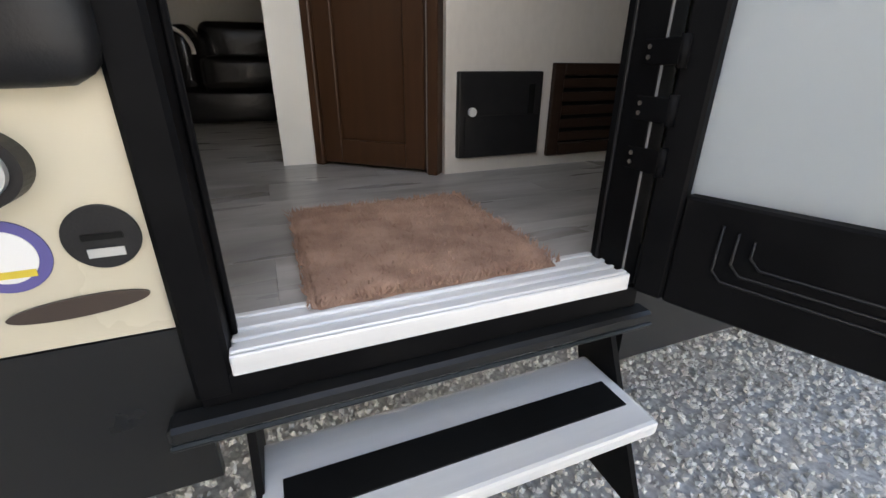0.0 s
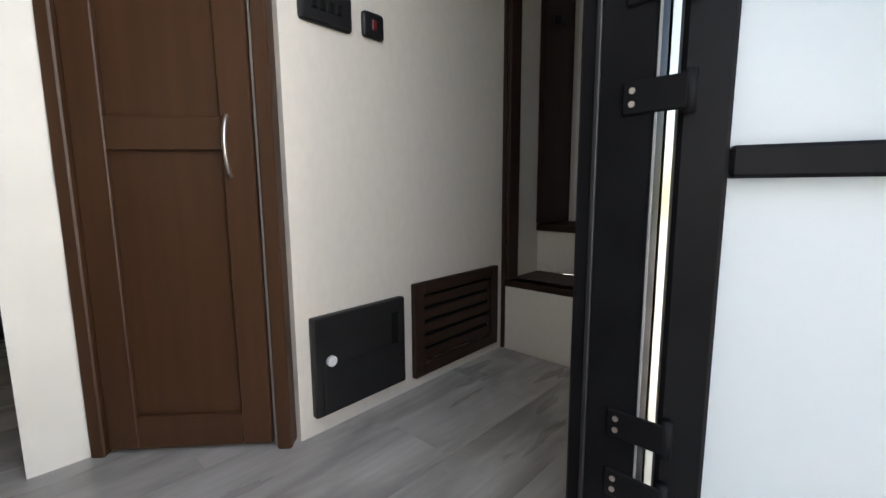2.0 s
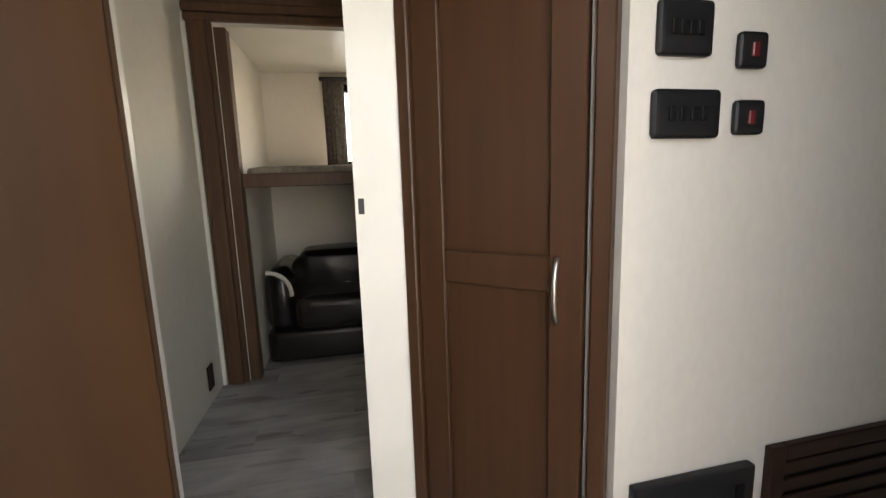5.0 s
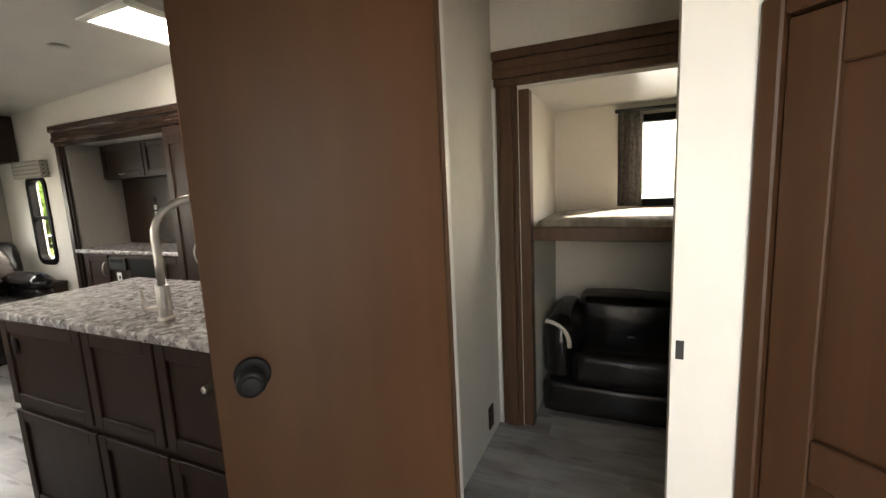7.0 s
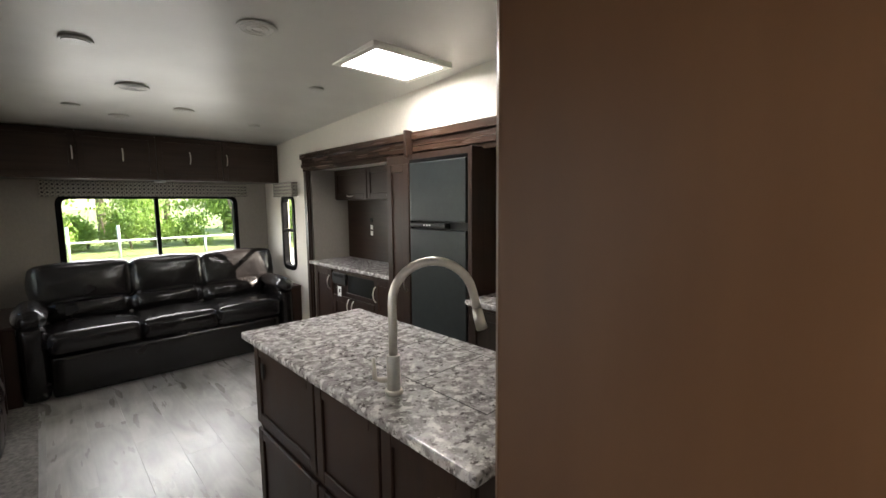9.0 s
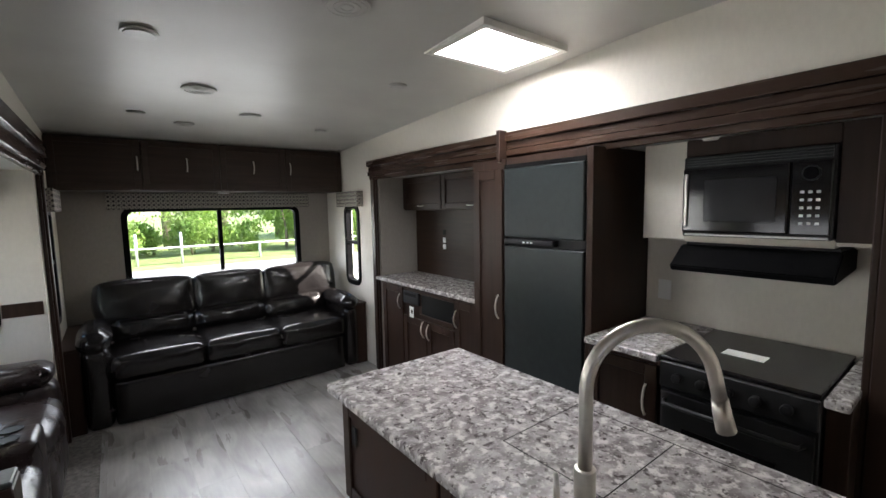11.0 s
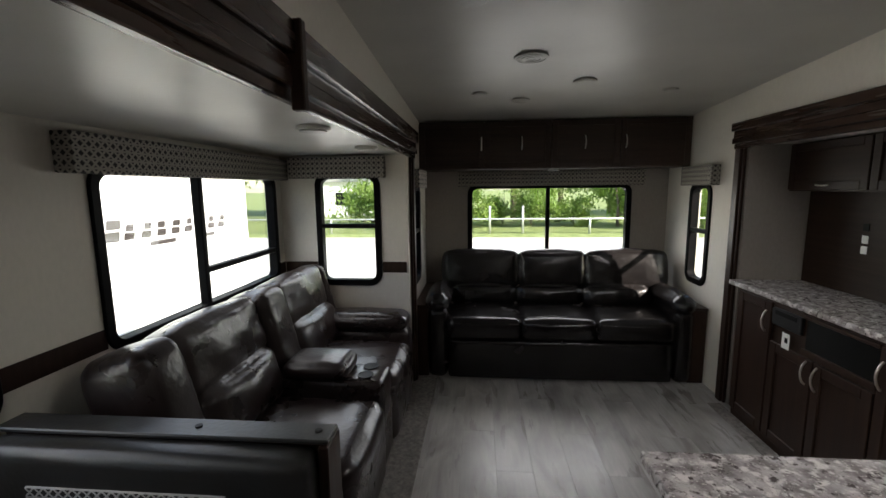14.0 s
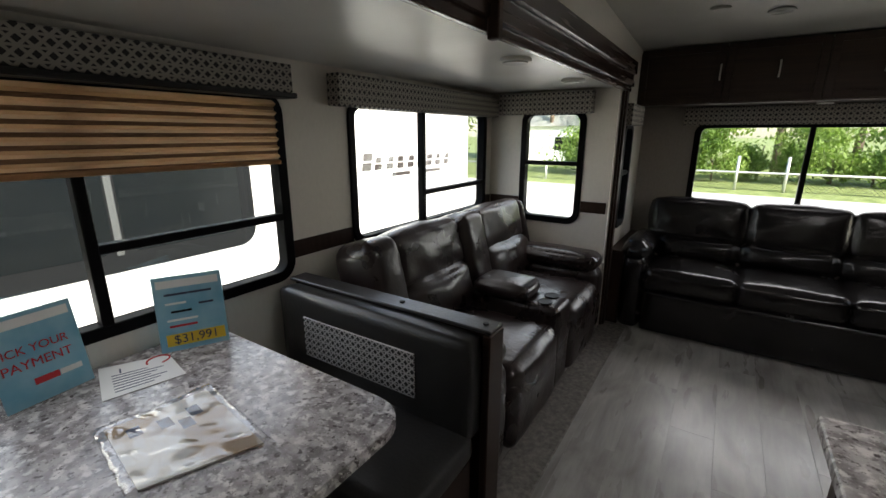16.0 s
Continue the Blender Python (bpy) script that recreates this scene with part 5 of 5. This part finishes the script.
part("field", disc((-0.0905, -5.052, 0.178), (1, 0, 0), 0.029, 0.002, 36), M_PAPER, sk2)
part("stripe", box(-0.0925, -0.0915, -5.075, -5.03, 0.155, 0.163), material("yellow print", (0.65, 0.5, 0.05), 0.5), sk2)
np_ = thing("name_badge", "narrow dark oval nameplate on the cream wall", "nameplate", (-0.09, -5.1, 0.11))
bm = disc((0, 0, 0), (1, 0, 0), 1, 0.004, 40)
bmesh.ops.transform(bm, matrix=Matrix.Translation((-0.0905, -5.10, 0.111)) @ Matrix.Rotation(radians(-4), 4, "X") @ Matrix.Diagonal((1, 0.068, 0.012, 1)), verts=bm.verts)
part("plate", bm, material("bronze nameplate", (0.08, 0.06, 0.05), 0.3, 0.5), np_)
pl2 = thing("porch_light", "oval grey porch light on the outside wall", "porch light", (-0.1, -5.05, 0.27))
bm = disc((0, 0, 0), (1, 0, 0), 1, 0.03, 40, 0.0)
bmesh.ops.transform(bm, matrix=Matrix.Translation((-0.1, -5.055, 0.272)) @ Matrix.Diagonal((1, 0.05, 0.04, 1)), verts=bm.verts)
part("bezel", bm, M_BLACKP, pl2)
bm = disc((0, 0, 0), (1, 0, 0), 1, 0.01, 40, 0.0)
bmesh.ops.transform(bm, matrix=Matrix.Translation((-0.118, -5.055, 0.272)) @ Matrix.Diagonal((1, 0.04, 0.031, 1)), verts=bm.verts)
part("lens", bm, M_GALV, pl2)
gh = thing("grab_handle_mount", "black plastic grab handle mount beside the door", "handle mount", (-0.1, -5.12, 0.36))
part("block", cushion(-0.14, -0.086, -5.19, -5.02, 0.345, 0.46, 0.03, 0.004, 0, 90, 6), M_BLACKP, gh, "", True)

# ---- grounds ----
GZ = -0.85
bm = bmesh.new()
bmesh.ops.create_grid(bm, x_segments=2, y_segments=2, size=400)
bmesh.ops.translate(bm, verts=bm.verts, vec=(0, 0, GZ - 0.02))
structure("ground", bm, M_GRASS, "mown grass reaching to the horizon", "ground")
structure("gravel_lot", box(-60, 60, -30, 17.2, GZ - 0.015, GZ), M_GRAVEL, "pale gravel parking lot", "gravel")


def gravel(name, x0, x1, y0, y1, count, seed):
    rng = np.random.default_rng(seed)
    base = [(1, 0, 0), (-1, 0, 0), (0, 1, 0), (0, -1, 0), (0, 0, 0.7), (0, 0, -0.7)]
    tri = [(0, 2, 4), (2, 1, 4), (1, 3, 4), (3, 0, 4), (2, 0, 5), (1, 2, 5), (3, 1, 5), (0, 3, 5)]
    V, Fc = [], []
    for i in range(count):
        s = rng.uniform(0.006, 0.017)
        x, y = rng.uniform(x0, x1), rng.uniform(y0, y1)
        q = Euler(rng.uniform(0, 6.28, 3)).to_matrix()
        sc = rng.uniform(0.6, 1.25, 6)
        z = GZ + s * rng.uniform(0.2, 0.9)
        for b, k in zip(base, sc):
            V.append(Vector((x, y, z)) + q @ (Vector(b) * s * float(k)))
        Fc += [tuple(6 * i + j for j in t) for t in tri]
    me = bpy.data.meshes.new(name)
    me.from_pydata(V, [], Fc)
    me.materials.append(M_STONES)
    return tagged(new(name, me), "loose pale grey and tan gravel stones", "gravel", "", "stuff")


M_STONES = material("gravel stones", (0.30, 0.285, 0.26), 0.9, 0, (0.62, 0.60, 0.56), 2, 0.3, 120)
_n, _l = M_STONES.node_tree.nodes, M_STONES.node_tree.links
_g = _n.new("ShaderNodeNewGeometry")
_r = _n.new("ShaderNodeValToRGB")
_r.color_ramp.elements[0].color, _r.color_ramp.elements[1].color = (0.46, 0.43, 0.39, 1), (0.95, 0.92, 0.86, 1)
_l.new(_g.outputs["Random Per Island"], _r.inputs[0])
_l.new(_r.outputs[0], _n["Principled BSDF"].inputs["Base Color"])
gravel("gravel_stones", -1.6, 1.6, -8.6, -4.8, 30000, 1)

# the trailer parked alongside
nt = thing("neighbour_trailer", "white travel trailer parked alongside with dark swooshes", "travel trailer", (-5.2, -1.0, GZ))
M_NTW = material("white gelcoat", (0.80, 0.80, 0.78), 0.3, 0, (0.76, 0.76, 0.74), 2)
part("body", box(-6.4, -4.0, -6.5, 4.25, -0.35, 2.35, 0.12, None, 4), M_NTW, nt)
part("skirt", box(-6.3, -4.02, -6.4, 4.1, -0.55, -0.351), M_CHAR, nt)
M_SWOOSH = material("grey decal", (0.010, 0.011, 0.012), 0.6, spec=0.15)
M_SASH = material("grey window sash", (0.085, 0.09, 0.09), 0.5)
M_TINT = material("tinted pane", (0.006, 0.008, 0.009), 0.2, spec=0.3)


def rounded_panel(x0, x1, y0, y1, z0, z1, r):
    """An upright panel facing the side, with rounded corners."""
    bm = bmesh.new()
    pts = [(cy + r * math.cos(radians(q0 + 15 * k)), cz + r * math.sin(radians(q0 + 15 * k)))
           for cy, cz, q0 in ((y1 - r, z1 - r, 0), (y0 + r, z1 - r, 90), (y0 + r, z0 + r, 180), (y1 - r, z0 + r, 270)) for k in range(7)]
    back, front = ([bm.verts.new((x, y, z)) for y, z in pts] for x in (x0, x1))
    bm.faces.new(back)
    bm.faces.new(front)
    for k in range(len(pts)):
        bm.faces.new((back[k], back[(k + 1) % 28], front[(k + 1) % 28], front[k]))
    bmesh.ops.recalc_face_normals(bm, faces=bm.faces)
    return bm


w = part("window", rounded_panel(-4.012, -3.985, -5.4, -0.95, 0.24, 1.75, 0.22), M_SWOOSH, nt, "dark tinted window")
part("pane", rounded_panel(-3.987, -3.98, -5.25, -2.42, 0.42, 1.65, 0.12), M_TINT, w)
part("pane", rounded_panel(-3.987, -3.98, -2.32, -1.12, 0.42, 1.65, 0.12), M_TINT, w)
part("mullion", box(-3.987, -3.975, -2.40, -2.34, 0.40, 1.67, 0.004), M_SASH, w, "grey upright bar")
for k in range(5):
    part("blind_slat", box(-3.9795, -3.976, -5.1, -2.6, 1.22 + 0.08 * k, 1.235 + 0.08 * k), M_SASH, w, "pale blind slat behind the glass")
M_LETTER = material("brown grey lettering", (0.035, 0.026, 0.024), 0.6)
for i in range(9):
    y = 0.93 + 0.285 * i
    h = 0.27 if i == 0 else 0.20
    w = 0.21 if i == 0 else 0.17
    bm = box(-3.999, -3.993, y, y + w, 0.955, 0.955 + h * 0.46)
    box(-3.999, -3.993, y + 0.02 * (i % 3), y + w - 0.03 * (i % 2), 0.955 + h * 0.56, 0.955 + h, 0, bm)
    for v in bm.verts:
        v.co.y += (v.co.z - 0.955) * 0.2
    part("lettering", bm, M_LETTER, nt, "brown grey decal letter shape")
for y in (1.65, 2.6):
    part("decal_bar", box(-3.999, -3.993, y, y + 0.5, 0.83, 0.89), M_LETTER, nt)
part("vent_cover", box(-3.999, -3.985, 1.85, 2.1, 0.02, 0.12, 0.003), M_GALV, nt)
for y in (-2.0, -1.1):
    wh = part("wheel", disc((-4.25, y, GZ + 0.34), (1, 0, 0), 0.34, 0.2, 36, 0.03), M_CHAR, nt, "", True)
    part("rim", disc((-4.14, y, GZ + 0.34), (1, 0, 0), 0.2, 0.02, 30), M_ALU, wh)

# fence
fe = thing("chain_link_fence", "galvanised chain-link fence with top rail", "fence", (2, 9, GZ))
FY = 19.2
part("top_rail", tube([(-40, FY, -0.08), (40, FY, -0.08)], 0.045, 8), M_GALV, fe, "", True)
for i in range(25):
    x = -39.15 + 3.5 * i
    part("post", tube([(x, FY, GZ - 0.02), (x, FY, 0.62 if i == 12 else -0.04)], 0.06, 10), M_GALV, fe, "", True)
part("post", tube([(1.1, FY, GZ - 0.02), (1.1, FY, 0.62)], 0.06, 10), M_GALV, fe, "", True)
bm = bmesh.new()
k = 0.17
for i in range(int(50 / k)):
    for s in (1, -1):
        x = -24 + i * k
        a, b = Vector((x, FY + 0.004 * s, GZ)), Vector((x + s * 0.76, FY + 0.004 * s, -0.1))
        d = Vector((0.009, 0, 0))
        vs = [bm.verts.new(p) for p in (a - d, a + d, b + d, b - d)]
        bm.faces.new(vs)
bmesh.ops.solidify(bm, geom=bm.faces[:], thickness=0.005)
tagged(part("wire_mesh", bm, M_GALV, fe), "", "", "", "stuff")


def tree(x, y, h, seed, spread=1.0, leaves=2600, low=0.25):
    rng = random.Random(seed)
    t = thing("tree", "leafy green deciduous tree beyond the fence", "tree", (x, y, GZ), "trees beyond the fence")
    bm = tube([(x, y, GZ), (x + 0.1 * rng.uniform(-1, 1), y, GZ + h * 0.3), (x + 0.3 * rng.uniform(-1, 1), y + 0.2, GZ + h * 0.75)], [0.04 * h * 0.6, 0.03 * h * 0.6, 0.01 * h], 9)
    clumps = []
    for i in range(9):
        q, zz = rng.uniform(0, 6.28), rng.uniform(low, 0.8 if low else 0.6) * h
        ln = h * 0.28 * spread * rng.uniform(0.6, 1.2)
        e = Vector((x + ln * math.cos(q), y + ln * math.sin(q), GZ + zz + ln * 0.5))
        tube([(x, y, GZ + zz), ((x + e.x) / 2, (y + e.y) / 2, GZ + zz + ln * 0.35), e], [0.012 * h * 0.6, 0.008 * h * 0.6, 0.004 * h], 6, bm)
        clumps += [(e + Vector((rng.gauss(0, 0.1 * h), rng.gauss(0, 0.1 * h), rng.gauss(0, 0.08 * h))), h * rng.uniform(0.07, 0.15)) for _ in range(4)]
    part("trunk", bm, M_BARK, t, "", True)
    V, Fc = [], []
    for i in range(leaves):
        c, r = clumps[i % len(clumps)]
        p = c + Vector((rng.gauss(0, 1), rng.gauss(0, 1), rng.gauss(0, 0.75))) * r * 0.75
        s = rng.uniform(0.07, 0.16) * (h / 6) ** 0.5
        q = Euler((rng.uniform(0, 6.28), rng.uniform(0, 6.28), rng.uniform(0, 6.28))).to_matrix()
        n = len(V)
        V += [p + q @ Vector(v) * s for v in ((-1, 0, 0), (0, -0.55, 0.1), (1, 0, 0), (0, 0.55, 0.1))]
        Fc.append((n, n + 1, n + 2, n + 3))
    me = bpy.data.meshes.new("crown")
    me.from_pydata([v - Vector((x, y, GZ)) for v in V], [], Fc)
    me.materials.append(M_LEAF)
    c = new("crown", me)
    c.parent = t
    return t


rt = random.Random(3)
for i in range(17):
    tree(-30 + i * 4.2 + rt.uniform(-0.9, 0.9), 32 + rt.uniform(-2.0, 5.0), rt.uniform(8, 12), 100 + i, 1.35, 6000)
for i in range(14):
    tree(-7 + i * 1.75 + rt.uniform(-0.5, 0.5), 23.0 + rt.uniform(-1.0, 2.2), rt.uniform(2.2, 4.6), 200 + i, 1.3, 4200, 0.0)
hs = thing("house", "white far-off house with a grey roof", "house", (-8, 34, GZ))
part("wall", box(-17, -7, 33, 39, GZ, 2.2), M_NTW, hs)
bm = bmesh.new()
vs = [bm.verts.new(p) for p in ((-17.3, 32.7, 2.2), (-6.7, 32.7, 2.2), (-6.7, 39.3, 2.2), (-17.3, 39.3, 2.2), (-17.3, 36, 4.2), (-6.7, 36, 4.2))]
for f in ((0, 1, 5, 4), (2, 3, 4, 5), (0, 4, 3), (1, 2, 5), (3, 2, 1, 0)):
    bm.faces.new([vs[i] for i in f])
part("roof", bm, M_GALV, hs)
part("window", box(-12, -10.4, 32.96, 33.01, 0.2, 1.3), M_CHAR, hs)

# ---- ceiling fixtures ----
for x, y, r, nm, lab in ((0.54, -0.82, 0.06, "ceiling_light", "round frosted ceiling light"), (0.835, -0.625, 0.075, "ceiling_vent", "round white ceiling vent with rings"),
                         (1.19, -1.04, 0.08, "ceiling_light", "round frosted ceiling light"), (1.80, -0.795, 0.055, "ceiling_light", "small round frosted ceiling light"), (0.81, -1.49, 0.10, "ceiling_vent", "round white ceiling vent with rings"),
                         (0.51, -2.14, 0.075, "ceiling_light", "round frosted ceiling light"), (1.76, -2.08, 0.06, "ceiling_light", "small round frosted ceiling light"), (1.12, -2.76, 0.10, "ceiling_vent", "round white ceiling vent with rings")):
    z = ceil_z(y)
    c = thing(nm, lab, nm.replace("_", " "), (x, y, z), "ceiling fixtures")
    part("rim", disc((x, y, z - 0.004), (0, 0, 1), r * 0.9, 0.009, 36, 0.003), M_CEIL, c)
    if nm == "ceiling_vent":
        for k in (0.75, 0.5, 0.25):
            part("ring", tube([(x + r * k * math.cos(q), y + r * k * math.sin(q), z - 0.009) for q in [radians(15 * i) for i in range(25)]], 0.003, 6), M_CEIL, c)
    else:
        part("lens", disc((x, y, z - 0.010), (0, 0, 1), r * 0.75, 0.006, 36, 0.003), M_LAMP, c)
for x, y, z in ((-0.145, -2.09, 1.835), (-0.15, -1.23, 1.835), (2.55, -3.5, 1.845), (-0.145, -3.4, 1.835)):
    c = thing("ceiling_light", "flat round frosted slide ceiling light", "ceiling light", (x, y, z), "slide lights")
    part("rim", disc((x, y, z - 0.008), (0, 0, 1), 0.07, 0.016, 36, 0.004), M_WHITE, c)
    part("lens", disc((x, y, z - 0.018), (0, 0, 1), 0.056, 0.008, 36, 0.003), M_LAMP, c)
rl2 = thing("reading_light", "small white lamp under the rear cabinets", "lamp", (1.22, 0.2, 1.73))
part("lens", disc((1.22, 0.2, 1.733), (0, 0, 1), 0.05, 0.014, 30, 0.004), M_LAMP, rl2)

# ---- table papers ----
M_BLUE = material("blue print", (0.16, 0.42, 0.58), 0.35, 0, (0.30, 0.55, 0.66), 9, 0, 60, (1, 1, 1), 3, 0.05)
M_YELLOW = material("yellow print", (0.80, 0.55, 0.05), 0.4)
M_NAVY = material("dark blue print", (0.04, 0.05, 0.10), 0.5)
M_ACRYL = glass_material("clear acrylic", (0.95, 0.96, 0.96))
M_BAG = glass_material("crinkled clear film", (0.93, 0.94, 0.95))
M_BAG.node_tree.nodes["Map Range"].inputs[3].default_value = 0.09


def text_mesh(words, size, m, mat, parent, label):
    cu = bpy.data.curves.new("words", "FONT")
    cu.body, cu.size, cu.align_x, cu.align_y, cu.extrude = words, size, "CENTER", "CENTER", 0.0004
    ob = new("words", cu)
    dg = bpy.context.evaluated_depsgraph_get()
    me = bpy.data.meshes.new_from_object(ob.evaluated_get(dg))
    bpy.data.objects.remove(ob)
    bm = bmesh.new()
    bm.from_mesh(me)
    bmesh.ops.transform(bm, matrix=m, verts=bm.verts)
    part("lettering", bm, mat, parent, label)


def price_sign(a, b, h, label, red):
    """A printed sheet in an acrylic stand, leaning back a little; a and b are the feet of its front edge."""
    a, b = Vector((*a, 0.752)), Vector((*b, 0.752))
    w = (b - a).length
    m = Matrix.Translation((a + b) / 2) @ Matrix.Rotation(math.atan2(b.y - a.y, b.x - a.x), 4, "Z") @ Matrix.Rotation(radians(-10), 4, "X")
    s = thing("price_sign", label, "sign", m=m)
    part("sheet", box(-w / 2, w / 2, 0, 0.002, 0.004, h, 0.0006), M_BLUE, s)
    ac = part("acrylic_stand", box(-w / 2 - 0.004, w / 2 + 0.004, 0.0022, 0.005, 0.0, h + 0.005), M_ACRYL, s, "clear acrylic holder")
    ac.visible_shadow = False
    part("acrylic_foot", box(-w / 2 - 0.004, w / 2 + 0.004, 0.005, 0.08, 0.0, 0.003), M_ACRYL, s).visible_shadow = False
    flat = Matrix.Rotation(radians(90), 4, "X")

    def bar(u, z, wd, ht, mat, nm="printed_bar"):
        part(nm, box(u - wd / 2, u + wd / 2, -0.0012, -0.0002, z - ht / 2, z + ht / 2), mat, s)
    bar(0, h * 0.90, w * 0.9, h * 0.10, M_PAPER, "header_band")
    if red:
        text_mesh("PICK YOUR", 0.034, Matrix.Translation((-0.012, -0.0016, h * 0.60)) @ flat, M_RED, s, "red words")
        text_mesh("PAYMENT", 0.038, Matrix.Translation((-0.008, -0.0016, h * 0.44)) @ flat, M_RED, s, "red words")
        bar(-0.0, h * 0.24, w * 0.28, h * 0.07, M_RED)
        bar(w * 0.28, h * 0.24, w * 0.26, h * 0.06, M_PAPER)
    else:
        for i, (u, z, wd) in enumerate(((-0.04, 0.76, 0.34), (0.035, 0.76, 0.34), (-0.045, 0.64, 0.30), (0.05, 0.60, 0.22), (-0.03, 0.53, 0.30), (-0.03, 0.42, 0.44), (-0.03, 0.34, 0.40))):
            bar(u, h * z, w * wd, h * 0.028, (M_NAVY, M_NAVY, M_PAPER, M_NAVY, M_CHAR, M_PAPER, M_RED)[i])
        bar(0.005, h * 0.16, w * 0.86, h * 0.155, M_YELLOW, "price_field")
        text_mesh("$31,991", 0.044, Matrix.Translation((0.005, -0.0022, h * 0.16)) @ flat, M_NAVY, s, "dark price numerals")
    return s


price_sign((-0.885, -3.36), (-0.79, -3.165), 0.275, "blue printed price sheet in a clear stand", False)
price_sign((-0.865, -3.765), (-0.90, -3.553), 0.275, "blue printed payment sheet in a clear stand", True)
pg = thing("info_sheet", "white printed information sheet lying on the table", "paper sheet", (-0.8, -3.45, 0.752))
quad = [(-0.737, -3.592), (-0.689, -3.376), (-0.872, -3.345), (-0.962, -3.525)]


def sheet(pts, z, t):
    bm = bmesh.new()
    f = bm.faces.new([bm.verts.new((x, y, z)) for x, y in pts])
    g = bmesh.ops.extrude_face_region(bm, geom=[f])
    bmesh.ops.translate(bm, verts=[v for v in g["geom"] if isinstance(v, bmesh.types.BMVert)], vec=(0, 0, t))
    bmesh.ops.recalc_face_normals(bm, faces=bm.faces)
    return bm


def on_quad(q, u0, u1, v0, v1):
    P = [Vector((*p, 0)) for p in q]
    pt = lambda u, v: (P[0].lerp(P[1], u)).lerp(P[3].lerp(P[2], u), v).xy
    return [tuple(pt(u, v)) for u, v in ((u0, v0), (u1, v0), (u1, v1), (u0, v1))]


part("page", sheet(quad, 0.7515, 0.0012), M_PAPER, pg)
for i in range(7):
    part("printed_line", sheet(on_quad(quad, 0.15, 0.62 + 0.2 * ((i * 7) % 3) / 2, 0.12 + 0.085 * i, 0.145 + 0.085 * i), 0.7528, 0.0003), M_NAVY, pg)
text_mesh("1", 0.05, Matrix.Translation((-0.885, -3.49, 0.753)) @ Matrix.Rotation(radians(72), 4, "Z"), M_NAVY, pg, "dark numeral")
part("red_curve", tube([(-0.86 + 0.03 * math.cos(q), -3.385 + 0.035 * math.sin(q), 0.7532) for q in [radians(20 * i) for i in range(15)]], 0.003, 6), M_RED, pg)
bp = thing("brochure_bag", "printed brochure in a crinkled clear plastic bag", "brochure", (-0.38, -3.54, 0.751))
q2 = [(-0.60, -3.665), (-0.264, -3.71), (-0.143, -3.42), (-0.56, -3.365)]
part("brochure", sheet(on_quad(q2, 0.06, 0.92, 0.08, 0.92), 0.7515, 0.004), material("tan and white brochure", (0.36, 0.24, 0.13), 0.5, 0, (0.78, 0.76, 0.70), 5, 0, 60, (1, 1, 1), 3, 0.05, (0.44, 0.52)), bp)
for u, v in ((0.18, 0.2), (0.22, 0.42), (0.2, 0.66), (0.32, 0.55)):
    part("photo_block", sheet(on_quad(q2, u, u + 0.13, v, v + 0.10), 0.7557, 0.0004), M_NAVY, bp)
bm = bmesh.new()
P = [Vector((*p, 0.757)) for p in q2]
g = [[bm.verts.new(P[0].lerp(P[1], i / 24).lerp(P[3].lerp(P[2], i / 24), j / 24) + Vector((0, 0, 0.007 + 0.008 * noise.noise((i * 0.33, j * 0.33, 3)) if 0 < i < 24 and 0 < j < 24 else -0.0045))) for j in range(25)] for i in range(25)]
for i in range(24):
    for j in range(24):
        bm.faces.new((g[i][j], g[i + 1][j], g[i + 1][j + 1], g[i][j + 1]))
bagob = part("plastic_bag", bm, M_BAG, bp, "clear crinkled plastic", True)
bagob.visible_shadow = False
fs = thing("slide_floor_ramp", "grey-brown carpeted ramp strip along the slide edge", "floor strip", (0.1, -2.2, 0.0))
part("strip", box(0.0, 0.195, -4.3, -0.46, 0.0008, 0.011, 0.005), M_STRIP, fs)

ks = thing("slide_floor_ramp", "grey-brown carpeted ramp strip along the kitchen slide", "floor strip", (2.27, -2.4, 0.0))
part("strip", box(2.20, 2.2945, -4.05, -0.78, 0.0008, 0.009, 0.004), M_STRIP, ks)

# ---- floor ----
sfb = box(0.0, 2.34, -6.85, 0.43, -0.055, -0.004)
box(-1.0, -0.0005, -4.30, -0.62, -0.055, -0.004, 0, sfb)
box(2.3405, 2.76, -4.06, -0.78, -0.055, -0.004, 0, sfb)
box(2.3405, 3.2, -6.24, -4.80, -0.055, -0.004, 0, sfb)
structure("subfloor", sfb, M_SUBFLOOR, "dark joints under the vinyl planks", "floor")
fl = new("floor")
OFFSET[fl.name] = Vector((0, 0, 0))
tagged(fl, "grey wood-look vinyl plank floor", "floor", "", "structure")
PW, PL = 0.205, 1.22
random.seed(9)
shared = {}
ix = 0
x = -1.0
while x < 3.2:
    w = min(PW, 3.2 - x)
    y = 0.43
    first = PL if ix % 3 == 0 else (0.45 if ix % 3 == 1 else 0.85)
    while y > -6.84:
        ln = min(first, y + 6.84)
        first = PL
        inside = (0 <= x + w / 2 <= W) or (x < 0 and y - ln / 2 > -4.0 and y - ln / 2 < -0.5) or (x + w / 2 > W)
        if inside and ln > 0.02:
            key = (round(w, 4), round(ln, 4))
            if key not in shared:
                shared[key] = mesh_from("plank", box(-w / 2 + 0.0002, w / 2 - 0.0002, -ln / 2 + 0.0002, ln / 2 - 0.0002, -0.004, 0.0, 0.0005), M_FLOOR)
            p = new("plank", shared[key])
            p.parent = fl
            p.location = (x + w / 2, y - ln / 2, 0)
        y -= ln
    x += PW
    ix += 1
